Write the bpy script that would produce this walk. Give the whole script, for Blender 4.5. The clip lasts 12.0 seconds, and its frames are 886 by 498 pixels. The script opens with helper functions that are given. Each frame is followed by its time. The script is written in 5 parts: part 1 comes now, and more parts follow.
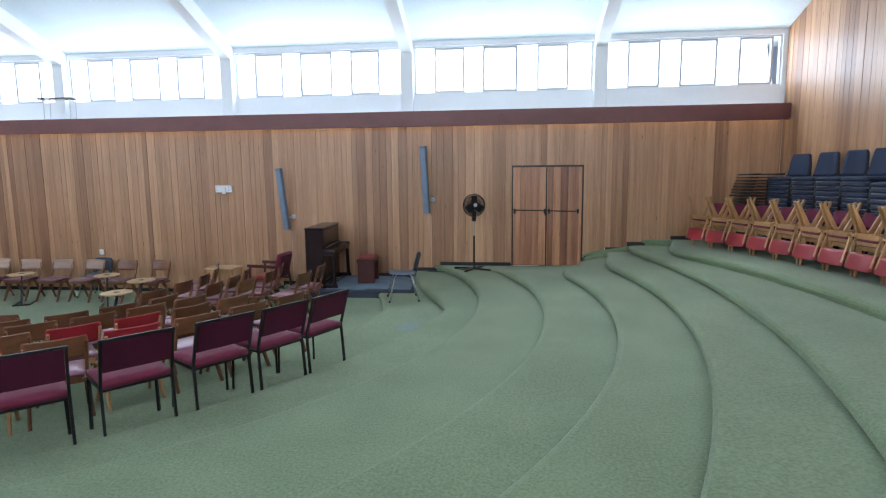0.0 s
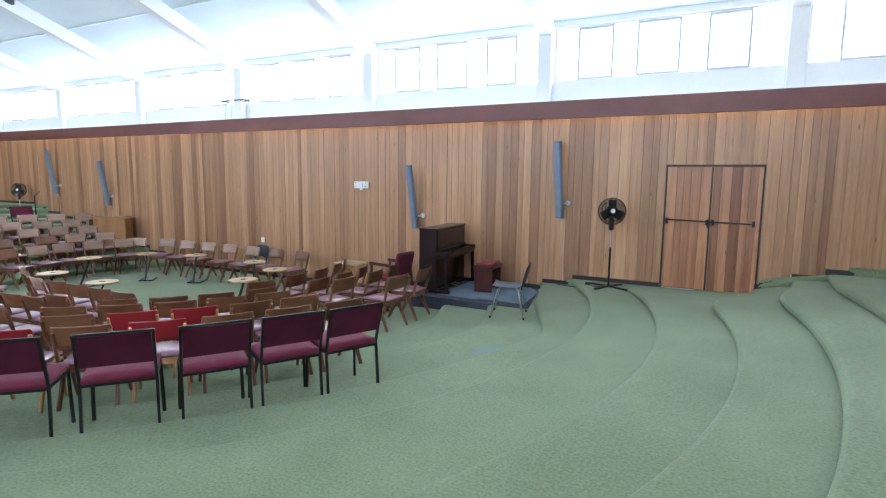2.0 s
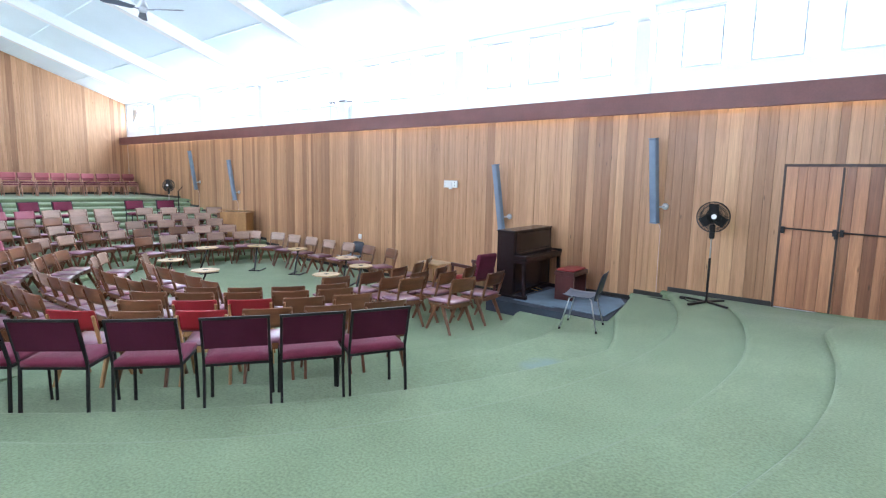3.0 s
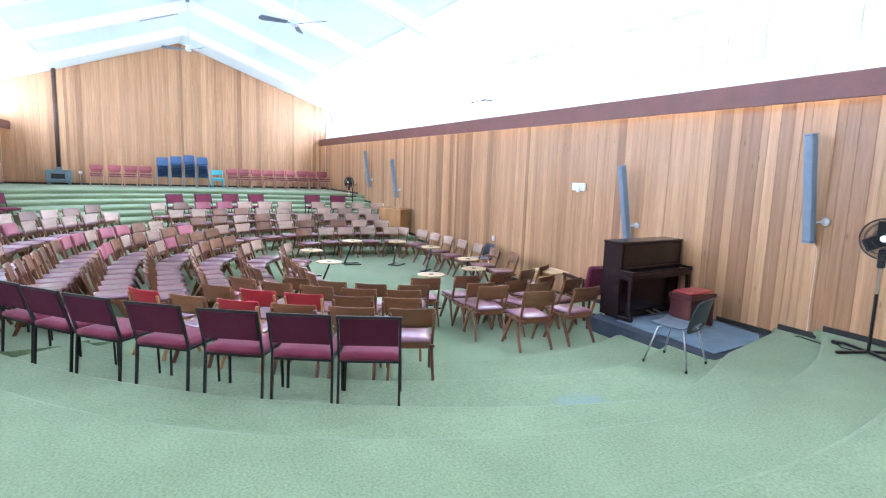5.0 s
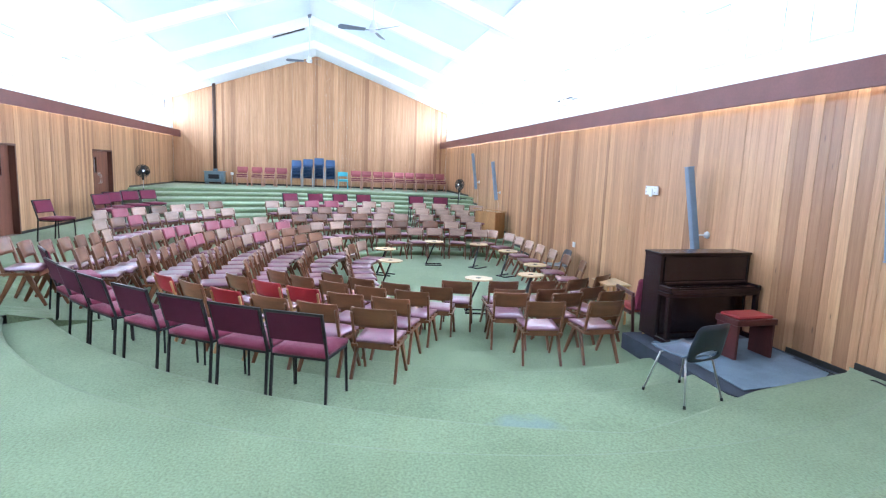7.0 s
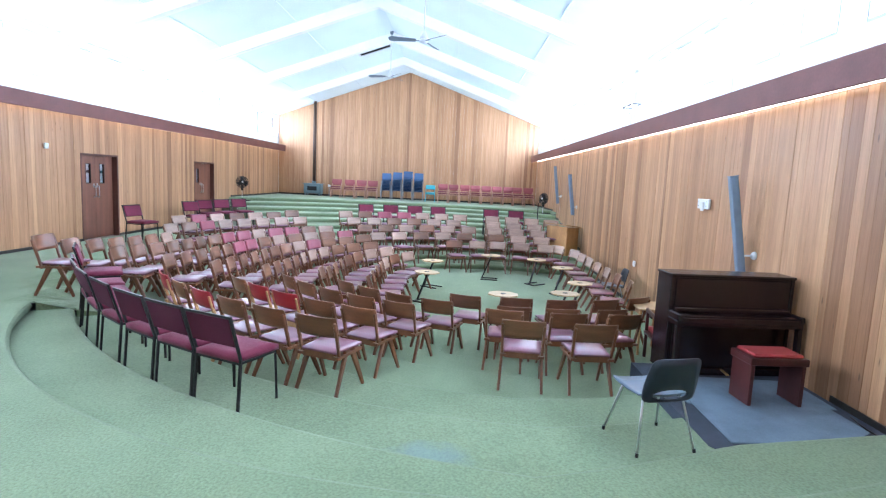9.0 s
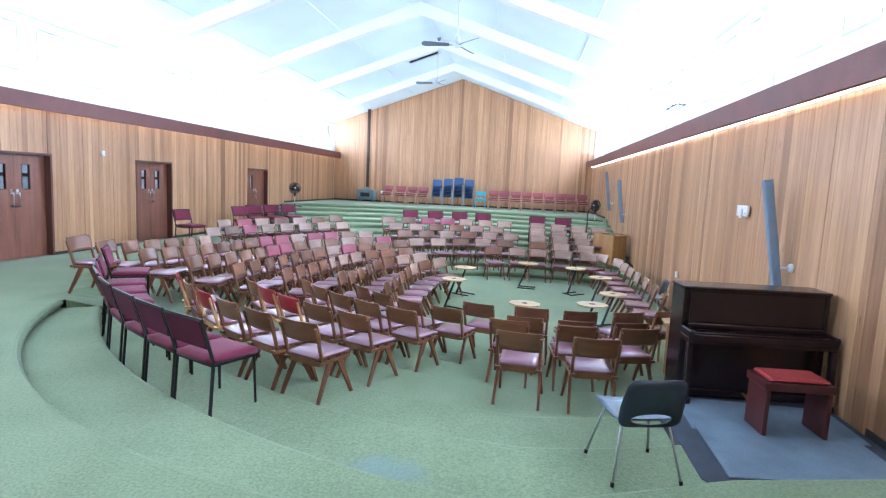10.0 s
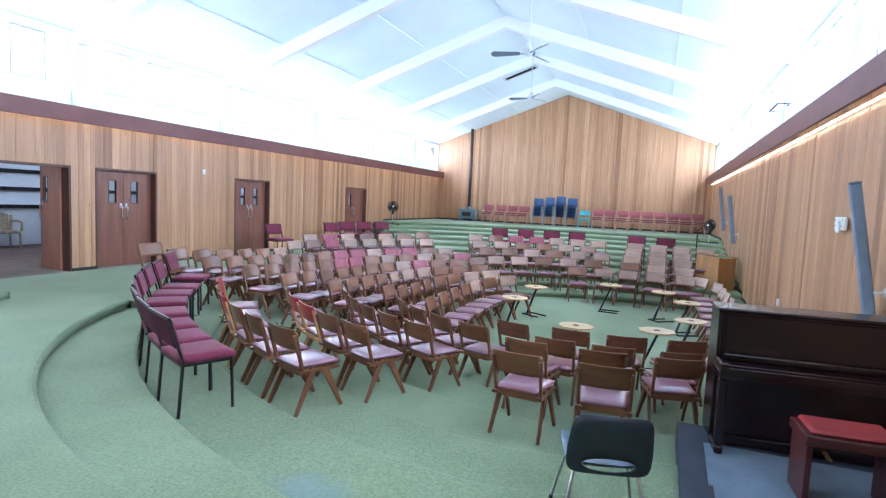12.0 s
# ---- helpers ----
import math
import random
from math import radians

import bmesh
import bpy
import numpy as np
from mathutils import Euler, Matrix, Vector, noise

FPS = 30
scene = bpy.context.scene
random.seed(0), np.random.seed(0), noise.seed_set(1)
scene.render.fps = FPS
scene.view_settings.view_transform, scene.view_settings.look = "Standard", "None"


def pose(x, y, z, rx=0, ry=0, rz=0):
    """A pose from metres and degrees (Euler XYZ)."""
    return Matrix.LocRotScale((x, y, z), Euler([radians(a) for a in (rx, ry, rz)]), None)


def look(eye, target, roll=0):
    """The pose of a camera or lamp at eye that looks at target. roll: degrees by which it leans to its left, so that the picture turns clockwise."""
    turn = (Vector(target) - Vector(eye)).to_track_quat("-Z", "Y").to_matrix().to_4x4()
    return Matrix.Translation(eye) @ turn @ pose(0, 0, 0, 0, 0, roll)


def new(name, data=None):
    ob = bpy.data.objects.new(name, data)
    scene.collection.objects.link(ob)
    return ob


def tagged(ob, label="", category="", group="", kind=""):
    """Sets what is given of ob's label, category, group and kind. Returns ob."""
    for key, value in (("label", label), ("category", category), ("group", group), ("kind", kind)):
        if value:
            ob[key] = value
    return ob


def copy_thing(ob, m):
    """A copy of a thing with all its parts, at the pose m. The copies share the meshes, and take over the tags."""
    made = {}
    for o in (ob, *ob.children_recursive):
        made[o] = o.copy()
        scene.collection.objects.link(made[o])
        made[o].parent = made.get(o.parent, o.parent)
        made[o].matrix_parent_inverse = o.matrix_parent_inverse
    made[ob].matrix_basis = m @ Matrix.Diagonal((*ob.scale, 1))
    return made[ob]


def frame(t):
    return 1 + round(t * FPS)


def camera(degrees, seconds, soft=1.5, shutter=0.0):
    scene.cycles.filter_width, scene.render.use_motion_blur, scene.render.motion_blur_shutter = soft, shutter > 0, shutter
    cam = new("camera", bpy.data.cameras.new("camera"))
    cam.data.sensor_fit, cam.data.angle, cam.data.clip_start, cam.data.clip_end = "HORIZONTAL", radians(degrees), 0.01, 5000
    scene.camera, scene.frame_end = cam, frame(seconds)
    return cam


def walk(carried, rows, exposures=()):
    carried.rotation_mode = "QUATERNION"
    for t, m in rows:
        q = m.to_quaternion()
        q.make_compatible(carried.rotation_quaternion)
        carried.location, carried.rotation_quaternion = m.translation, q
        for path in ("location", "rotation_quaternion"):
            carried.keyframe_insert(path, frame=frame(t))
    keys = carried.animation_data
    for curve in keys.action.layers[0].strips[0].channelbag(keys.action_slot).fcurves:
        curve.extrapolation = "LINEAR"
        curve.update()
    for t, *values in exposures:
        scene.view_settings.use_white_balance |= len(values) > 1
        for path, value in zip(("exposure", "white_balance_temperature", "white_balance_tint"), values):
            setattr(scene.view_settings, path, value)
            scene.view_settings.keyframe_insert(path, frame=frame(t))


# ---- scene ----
cam = camera(77.8, 12.0, soft=1.2)
PATH = [
    (0, (1.707, -1.228, 1.765), (1.487, 0.744, 1.513), -0.5),
    (0.5, (2.071, -0.851, 1.759), (1.705, 1.099, 1.511), -0.3),
    (1, (2.368, -0.49, 1.754), (1.824, 1.419, 1.505), 0.0),
    (1.5, (2.606, -0.131, 1.748), (1.873, 1.712, 1.496), 0.3),
    (2, (2.84, 0.238, 1.744), (1.921, 1.996, 1.492), 0.7),
    (2.5, (3.119, 0.595, 1.74), (1.996, 2.23, 1.486), 0.9),
    (3, (3.363, 0.988, 1.743), (2.063, 2.485, 1.484), 1.2),
    (3.5, (3.53, 1.362, 1.753), (2.088, 2.723, 1.495), 1.5),
    (3.7, (3.599, 1.522, 1.756), (2.108, 2.828, 1.489), 1.9),
    (5.5, (4.191, 3.027, 1.822), (2.37, 3.806, 1.545), 1.9),
    (6, (4.297, 3.445, 1.834), (2.424, 4.088, 1.55), 2.1),
    (6.5, (4.41, 3.92, 1.834), (2.503, 4.45, 1.549), 2.2),
    (7, (4.48, 4.41, 1.819), (2.543, 4.816, 1.533), 2.3),
    (9, (4.289, 6.094, 1.776), (2.305, 6.061, 1.528), 2.7),
    (9.5, (4.183, 6.476, 1.786), (2.203, 6.327, 1.546), 2.5),
    (10, (4.032, 6.834, 1.777), (2.065, 6.559, 1.543), 2.7),
    (10.5, (3.881, 7.182, 1.751), (1.939, 6.764, 1.523), 2.8),
    (11, (3.674, 7.471, 1.687), (1.764, 6.919, 1.471), 2.7),
    (11.5, (3.487, 7.746, 1.65), (1.603, 7.1, 1.469), 2.7),
    (12, (3.316, 7.969, 1.65), (1.46, 7.244, 1.478), 2.6),
]
walk(cam, [(t, look(eye, target, roll)) for t, eye, target, roll in PATH],
     [(0, -1.58, 6150, 18), (1.5, -1.38, 6150, 18), (2.5, -0.95, 6050, 18), (3.6, -0.58, 5950, 18), (5.4, -0.32, 5750, 18), (7.0, -0.37, 5700, 18), (9.0, -0.47, 5650, 18), (12.0, -0.72, 5600, 18)])

# ---- world and light ----
world = bpy.data.worlds.new("world")
scene.world = world
world.use_nodes = True
wn = world.node_tree
sky = wn.nodes.new("ShaderNodeTexSky")
sky.sky_type = "NISHITA"
sky.sun_disc = False
sky.sun_elevation = radians(62)
sky.sun_rotation = radians(200)
wn.links.new(sky.outputs[0], wn.nodes["Background"].inputs[0])
wn.nodes["Background"].inputs[1].default_value = 0.15

sun = new("sun", bpy.data.lights.new("sun", "SUN"))
sun.data.energy, sun.data.angle, sun.data.color = 1.2, radians(15), (1.0, 0.96, 0.9)
sun.matrix_basis = pose(0, 0, 30, 8, 26, 0)

# ---- the plan ----
WEST, EAST, SOUTH, NORTH = -22.14, 6.90, -2.40, 9.94
RIDGE_Y, RIDGE_Z, EAVE_Z = 3.75, 6.70, 4.49
SLOPE = (RIDGE_Z - EAVE_Z) / (NORTH - RIDGE_Y)
PANEL_TOP, FASCIA_LOW, FASCIA_HIGH = 3.00, 2.79, 3.09
SILL, HEAD = 3.46, 4.38
BAY, POST0 = 3.75, 3.53
DOOR_H = 2.01
NORTH_DOOR = (1.86, 3.27)
SOUTH_DOORS = [(-3.80, -2.38), (-5.71, -4.28), (-9.49, -8.09), (-15.04, -13.54)]


def roof_z(y):
    return RIDGE_Z - SLOPE * abs(y - RIDGE_Y)


for side, y, turn in (("north", NORTH + 0.32, -112), ("south", SOUTH - 0.32, 112)):
    lamp = new("sky_light_" + side, bpy.data.lights.new("sky_light_" + side, "AREA"))
    lamp.data.shape, lamp.data.size, lamp.data.size_y = "RECTANGLE", 28.7, 1.05
    lamp.data.energy, lamp.data.color = 3900, (0.80, 0.92, 1.0)
    lamp.matrix_basis = pose(-7.62, y, 3.92, turn, 0, 0)


# ---- materials ----
def socket(node, name):
    return node.inputs[name]


def material(name, color, rough=0.6, metal=0.0, vary=0.25, scale=6.0, stretch=(1, 1, 1), bump=0.15, fine=60.0, second=None,
             random_tone=0.0, spec=0.5, transmission=0.0, islands=False, sheen=0.0):
    """A surface of one colour with a coarse and a fine variation, relief, and a tone by object."""
    mat = bpy.data.materials.new(name)
    mat.use_nodes = True
    nt = mat.node_tree
    bsdf = nt.nodes["Principled BSDF"]
    bsdf.inputs["Roughness"].default_value = rough
    bsdf.inputs["Metallic"].default_value = metal
    bsdf.inputs["Specular IOR Level"].default_value = spec
    bsdf.inputs["Transmission Weight"].default_value = transmission
    bsdf.inputs["Sheen Weight"].default_value = sheen
    coord = nt.nodes.new("ShaderNodeTexCoord")
    mapping = nt.nodes.new("ShaderNodeMapping")
    mapping.inputs["Scale"].default_value = stretch
    nt.links.new(coord.outputs["Object"], mapping.inputs["Vector"])
    info = nt.nodes.new("ShaderNodeObjectInfo")
    shift = nt.nodes.new("ShaderNodeMath")
    shift.operation = "MULTIPLY"
    shift.inputs[1].default_value = 50.0
    nt.links.new(info.outputs["Random"], shift.inputs[0])
    comb = nt.nodes.new("ShaderNodeCombineXYZ")
    for i in range(3):
        nt.links.new(shift.outputs[0], comb.inputs[i])
    if random_tone:
        nt.links.new(comb.outputs[0], mapping.inputs["Location"])
    big = nt.nodes.new("ShaderNodeTexNoise")
    big.inputs["Scale"].default_value = scale
    big.inputs["Detail"].default_value = 5
    small = nt.nodes.new("ShaderNodeTexNoise")
    small.inputs["Scale"].default_value = fine
    small.inputs["Detail"].default_value = 4
    nt.links.new(mapping.outputs[0], big.inputs["Vector"])
    nt.links.new(mapping.outputs[0], small.inputs["Vector"])
    ramp = nt.nodes.new("ShaderNodeMix")
    ramp.data_type = "RGBA"
    other = second if second else tuple(c * (1 - vary) for c in color)
    ramp.inputs["A"].default_value = (*other, 1)
    ramp.inputs["B"].default_value = (*color, 1)
    stretchy = nt.nodes.new("ShaderNodeMapRange")
    stretchy.inputs["From Min"].default_value, stretchy.inputs["From Max"].default_value = 0.35, 0.65
    nt.links.new(big.outputs["Fac"], stretchy.inputs["Value"])
    nt.links.new(stretchy.outputs[0], ramp.inputs["Factor"])
    hsv = nt.nodes.new("ShaderNodeHueSaturation")
    nt.links.new(ramp.outputs["Result"], hsv.inputs["Color"])
    value = nt.nodes.new("ShaderNodeMapRange")
    value.inputs["From Min"].default_value, value.inputs["From Max"].default_value = 0.3, 0.7
    value.inputs["To Min"].default_value, value.inputs["To Max"].default_value = 1 - vary * 0.5, 1 + vary * 0.5
    nt.links.new(small.outputs["Fac"], value.inputs["Value"])
    last = value.outputs[0]
    if random_tone:
        tone = nt.nodes.new("ShaderNodeMapRange")
        tone.inputs["To Min"].default_value, tone.inputs["To Max"].default_value = 1 - random_tone, 1 + random_tone * 0.6
        if islands:
            geo = nt.nodes.new("ShaderNodeNewGeometry")
            nt.links.new(geo.outputs["Random Per Island"], tone.inputs["Value"])
        else:
            nt.links.new(info.outputs["Random"], tone.inputs["Value"])
        times = nt.nodes.new("ShaderNodeMath")
        times.operation = "MULTIPLY"
        nt.links.new(last, times.inputs[0])
        nt.links.new(tone.outputs[0], times.inputs[1])
        last = times.outputs[0]
    nt.links.new(last, hsv.inputs["Value"])
    nt.links.new(hsv.outputs[0], bsdf.inputs["Base Color"])
    if bump:
        relief = nt.nodes.new("ShaderNodeBump")
        relief.inputs["Strength"].default_value = bump
        relief.inputs["Distance"].default_value = 0.01
        nt.links.new(small.outputs["Fac"], relief.inputs["Height"])
        nt.links.new(relief.outputs[0], bsdf.inputs["Normal"])
    return mat


def glowing(name, color, strength):
    mat = bpy.data.materials.new(name)
    mat.use_nodes = True
    bsdf = mat.node_tree.nodes["Principled BSDF"]
    bsdf.inputs["Base Color"].default_value = (*color, 1)
    bsdf.inputs["Emission Color"].default_value = (*color, 1)
    bsdf.inputs["Emission Strength"].default_value = strength
    return mat


CARPET = material("green_carpet", (0.191, 0.250, 0.143), 0.95, vary=0.42, scale=1.1, fine=52, bump=0.6, second=(0.158, 0.210, 0.117), spec=0.1, sheen=0.15)
BOARD = material("timber_boards", (0.462, 0.259, 0.140), 0.40, vary=0.26, scale=2.0, stretch=(9, 9, 0.35), fine=14, bump=0.06, second=(0.360, 0.191, 0.095), random_tone=0.30)
DOOR_BOARD = material("dark_timber_boards", (0.43, 0.205, 0.105), 0.36, vary=0.30, scale=2.0, stretch=(9, 9, 0.35), fine=14, bump=0.06, second=(0.29, 0.125, 0.064), random_tone=0.32)


def timber_tones(mat, stops):
    """Most boards are of one middle tone, a few are dark and reddish or pale and golden; knots sit here and there."""
    nt = mat.node_tree
    bsdf = nt.nodes["Principled BSDF"]
    base = bsdf.inputs["Base Color"].links[0].from_socket
    for link in list(base.node.inputs["Value"].links):
        grain = link.from_node.inputs[0].links[0].from_socket
        nt.links.new(grain, base.node.inputs["Value"])
    info = nt.nodes.new("ShaderNodeObjectInfo")
    ramp = nt.nodes.new("ShaderNodeValToRGB")
    ramp.color_ramp.interpolation = "LINEAR"
    while len(ramp.color_ramp.elements) < len(stops):
        ramp.color_ramp.elements.new(0.5)
    for e, (at, color) in zip(ramp.color_ramp.elements, stops):
        e.position, e.color = at, (*color, 1)
    nt.links.new(info.outputs["Random"], ramp.inputs["Fac"])
    tint = nt.nodes.new("ShaderNodeMix")
    tint.data_type, tint.blend_type = "RGBA", "MULTIPLY"
    tint.inputs["Factor"].default_value = 1.0
    nt.links.new(base, tint.inputs["A"])
    nt.links.new(ramp.outputs["Color"], tint.inputs["B"])
    place = nt.nodes.new("ShaderNodeTexCoord")
    warp = nt.nodes.new("ShaderNodeMapping")
    warp.inputs["Scale"].default_value = (6.0, 6.0, 1.5)
    nt.links.new(place.outputs["Object"], warp.inputs["Vector"])
    apart = nt.nodes.new("ShaderNodeVectorMath")
    apart.operation = "SCALE"
    apart.inputs[0].default_value = (37.0, 11.0, 23.0)
    nt.links.new(info.outputs["Random"], apart.inputs["Scale"])
    nt.links.new(apart.outputs[0], warp.inputs["Location"])
    cell = nt.nodes.new("ShaderNodeTexVoronoi")
    cell.inputs["Scale"].default_value = 1.0
    nt.links.new(warp.outputs[0], cell.inputs["Vector"])
    knot = nt.nodes.new("ShaderNodeMapRange")
    knot.inputs["From Min"].default_value, knot.inputs["From Max"].default_value = 0.03, 0.08
    knot.inputs["To Min"].default_value, knot.inputs["To Max"].default_value = 0.45, 1.0
    nt.links.new(cell.outputs["Distance"], knot.inputs["Value"])
    dark = nt.nodes.new("ShaderNodeMix")
    dark.data_type, dark.blend_type = "RGBA", "MULTIPLY"
    dark.inputs["Factor"].default_value = 1.0
    nt.links.new(tint.outputs["Result"], dark.inputs["A"])
    nt.links.new(knot.outputs[0], dark.inputs["B"])
    nt.links.new(dark.outputs["Result"], bsdf.inputs["Base Color"])


timber_tones(BOARD, [(0.0, (0.60, 0.52, 0.48)), (0.12, (0.74, 0.68, 0.64)), (0.24, (0.92, 0.90, 0.88)), (0.68, (1.04, 1.04, 1.04)), (0.86, (1.12, 1.14, 1.14)), (1.0, (1.26, 1.32, 1.34))])
timber_tones(DOOR_BOARD, [(0.0, (0.55, 0.48, 0.46)), (0.3, (0.8, 0.76, 0.74)), (0.7, (1.05, 1.05, 1.05)), (1.0, (1.4, 1.5, 1.5))])
nt = CARPET.node_tree
place = nt.nodes.new("ShaderNodeTexCoord")
shift = nt.nodes.new("ShaderNodeMapping")
shift.inputs["Location"].default_value = (-0.48 / 0.20, -6.0 / 0.27, 0)
shift.inputs["Scale"].default_value = (1 / 0.20, 1 / 0.27, 0.0)
nt.links.new(place.outputs["Object"], shift.inputs["Vector"])
warp = nt.nodes.new("ShaderNodeTexNoise")
warp.inputs["Scale"].default_value = 7
nt.links.new(place.outputs["Object"], warp.inputs["Vector"])
ball = nt.nodes.new("ShaderNodeVectorMath")
ball.operation = "LENGTH"
nt.links.new(shift.outputs[0], ball.inputs[0])
rough_edge = nt.nodes.new("ShaderNodeMath")
rough_edge.operation = "MULTIPLY_ADD"
rough_edge.inputs[1].default_value = 1.2
nt.links.new(warp.outputs["Fac"], rough_edge.inputs[0])
nt.links.new(ball.outputs["Value"], rough_edge.inputs[2])
spot = nt.nodes.new("ShaderNodeMapRange")
spot.inputs["From Min"].default_value, spot.inputs["From Max"].default_value = 1.15, 1.9
spot.inputs["To Min"].default_value, spot.inputs["To Max"].default_value = 0.55, 0.0
nt.links.new(rough_edge.outputs[0], spot.inputs["Value"])
blend = nt.nodes.new("ShaderNodeMix")
blend.data_type = "RGBA"
blend.inputs["B"].default_value = (0.155, 0.225, 0.235, 1)
bsdf = nt.nodes["Principled BSDF"]
nt.links.new(bsdf.inputs["Base Color"].links[0].from_socket, blend.inputs["A"])
nt.links.new(spot.outputs[0], blend.inputs["Factor"])
nt.links.new(blend.outputs["Result"], bsdf.inputs["Base Color"])
PANEL_BLUE = material("pale_blue_ceiling_panels", (0.76, 0.87, 0.92), 0.6, vary=0.05, scale=0.8, fine=30, bump=0.05)
WHITE = material("white_paint", (0.87, 0.89, 0.90), 0.55, vary=0.04, scale=1.5, fine=30, bump=0.05)
MAROON = material("maroon_fascia", (0.15, 0.045, 0.038), 0.5, vary=0.2, scale=3, fine=40, bump=0.05)
SKIRT = material("black_skirting", (0.02, 0.018, 0.017), 0.5, vary=0.2)
GLASS = material("window_glass", (0.95, 0.97, 0.98), 0.02, vary=0.0, bump=0, transmission=1.0)
FRAME = material("grey_window_frame", (0.55, 0.58, 0.62), 0.4, vary=0.08)
DOOR_BROWN = material("red_brown_door", (0.21, 0.075, 0.043), 0.4, vary=0.3, scale=1.5, stretch=(6, 6, 0.5), fine=22, bump=0.05)
DOOR_LIGHT = material("salmon_brown_door", (0.42, 0.19, 0.115), 0.4, vary=0.2, scale=1.5, stretch=(6, 6, 0.5), fine=22, bump=0.05)
DARK = material("dark_frame", (0.05, 0.024, 0.018), 0.5, vary=0.3)
JAMB = material("red_brown_frame", (0.115, 0.040, 0.026), 0.45, vary=0.3, scale=2, stretch=(6, 6, 0.5))
COVE = glowing("warm_cove_tube", (1.0, 0.92, 0.72), 20.0)
PLASTER = material("foyer_plaster", (0.72, 0.73, 0.74), 0.7, vary=0.05)
BROWN_CARPET = material("brown_foyer_carpet", (0.22, 0.16, 0.12), 0.95, vary=0.25, scale=3, fine=80, bump=0.3)
GROUND = material("outside_grass", (0.10, 0.13, 0.06), 0.95, vary=0.3, scale=0.3)


# ---- mesh helpers ----
def mesh_of(name, bm, mat, smooth=False):
    me = bpy.data.meshes.new(name)
    bm.normal_update()
    bm.to_mesh(me)
    bm.free()
    for m in mat if isinstance(mat, (list, tuple)) else [mat]:
        me.materials.append(m)
    if smooth:
        for p in me.polygons:
            p.use_smooth = True
    return me


def part(name, bm, mat, parent=None, label="", smooth=False, at=None):
    ob = new(name, mesh_of(name, bm, mat, smooth))
    ob.parent = parent
    if at is not None:
        ob.matrix_basis = at
    if label:
        ob["label"] = label
    return ob


def box(bm, x0, x1, y0, y1, z0, z1, m=None, bevel=0.0):
    got = bmesh.ops.create_cube(bm, size=1)["verts"]
    for v in got:
        v.co = Vector(((x0 + x1) / 2 + v.co.x * (x1 - x0), (y0 + y1) / 2 + v.co.y * (y1 - y0), (z0 + z1) / 2 + v.co.z * (z1 - z0)))
    if bevel:
        edges = list({e for v in got for e in v.link_edges})
        res = bmesh.ops.bevel(bm, geom=edges, offset=bevel, segments=1, affect="EDGES")
        got = list({v for f in res["faces"] for v in f.verts} | {v for v in got if v.is_valid})
    if m is not None:
        for v in got:
            v.co = m @ v.co
    return got


def boxed(*args, **kw):
    bm = bmesh.new()
    box(bm, *args, **kw)
    return bm


def rod(bm, a, b, r, r2=None, n=10):
    a, b = Vector(a), Vector(b)
    d = b - a
    m = Matrix.Translation((a + b) / 2) @ d.to_track_quat("Z", "Y").to_matrix().to_4x4()
    return bmesh.ops.create_cone(bm, cap_ends=True, segments=n, radius1=r, radius2=r if r2 is None else r2, depth=d.length, matrix=m)["verts"]


def rodded(*args, **kw):
    bm = bmesh.new()
    rod(bm, *args, **kw)
    return bm


def bar(bm, a, b, w, h, bevel=0.0):
    """A squared bar from a to b: w across (level), h the other way."""
    a, b = Vector(a), Vector(b)
    d = b - a
    m = Matrix.Translation((a + b) / 2) @ d.to_track_quat("Z", "Y").to_matrix().to_4x4()
    return box(bm, -w / 2, w / 2, -h / 2, h / 2, -d.length / 2, d.length / 2, m, bevel)


def taper(a, b, w0, h0, w1, h1):
    """A bar from a to b whose section changes from w0 x h0 to w1 x h1, with eased corners."""
    a, b = Vector(a), Vector(b)
    bm = bmesh.new()
    q = (b - a).to_track_quat("Z", "Y")
    rings = []
    for p, w, h in ((a, w0, h0), (b, w1, h1)):
        e = 0.006
        pts = [(w / 2, h / 2 - e), (w / 2 - e, h / 2), (-w / 2 + e, h / 2), (-w / 2, h / 2 - e), (-w / 2, -h / 2 + e), (-w / 2 + e, -h / 2), (w / 2 - e, -h / 2), (w / 2, -h / 2 + e)]
        rings.append([bm.verts.new(p + q @ Vector((x, y, 0))) for x, y in pts])
    for i in range(8):
        bm.faces.new((rings[0][i], rings[0][(i + 1) % 8], rings[1][(i + 1) % 8], rings[1][i]))
    bm.faces.new(rings[0][::-1])
    bm.faces.new(rings[1])
    return bm


def barred(*args, **kw):
    bm = bmesh.new()
    bar(bm, *args, **kw)
    return bm


def tube(bm, pts, r, n=8):
    """A round tube along a bent line."""
    rings = []
    pts = [Vector(p) for p in pts]
    for i, p in enumerate(pts):
        d = (pts[min(i + 1, len(pts) - 1)] - pts[max(i - 1, 0)]).normalized()
        q = d.to_track_quat("Z", "Y")
        rings.append([bm.verts.new(p + q @ Vector((r * math.cos(2 * math.pi * k / n), r * math.sin(2 * math.pi * k / n), 0))) for k in range(n)])
    for a, b in zip(rings, rings[1:]):
        for k in range(n):
            bm.faces.new((a[k], a[(k + 1) % n], b[(k + 1) % n], b[k]))
    bm.faces.new(rings[0][::-1])
    bm.faces.new(rings[-1])


def tubed(*args, **kw):
    bm = bmesh.new()
    tube(bm, *args, **kw)
    return bm


def structure(ob, label, category):
    return tagged(ob, label, category, kind="structure")


# ---- stepped floor ----
CX, CY = -6.6, 7.3
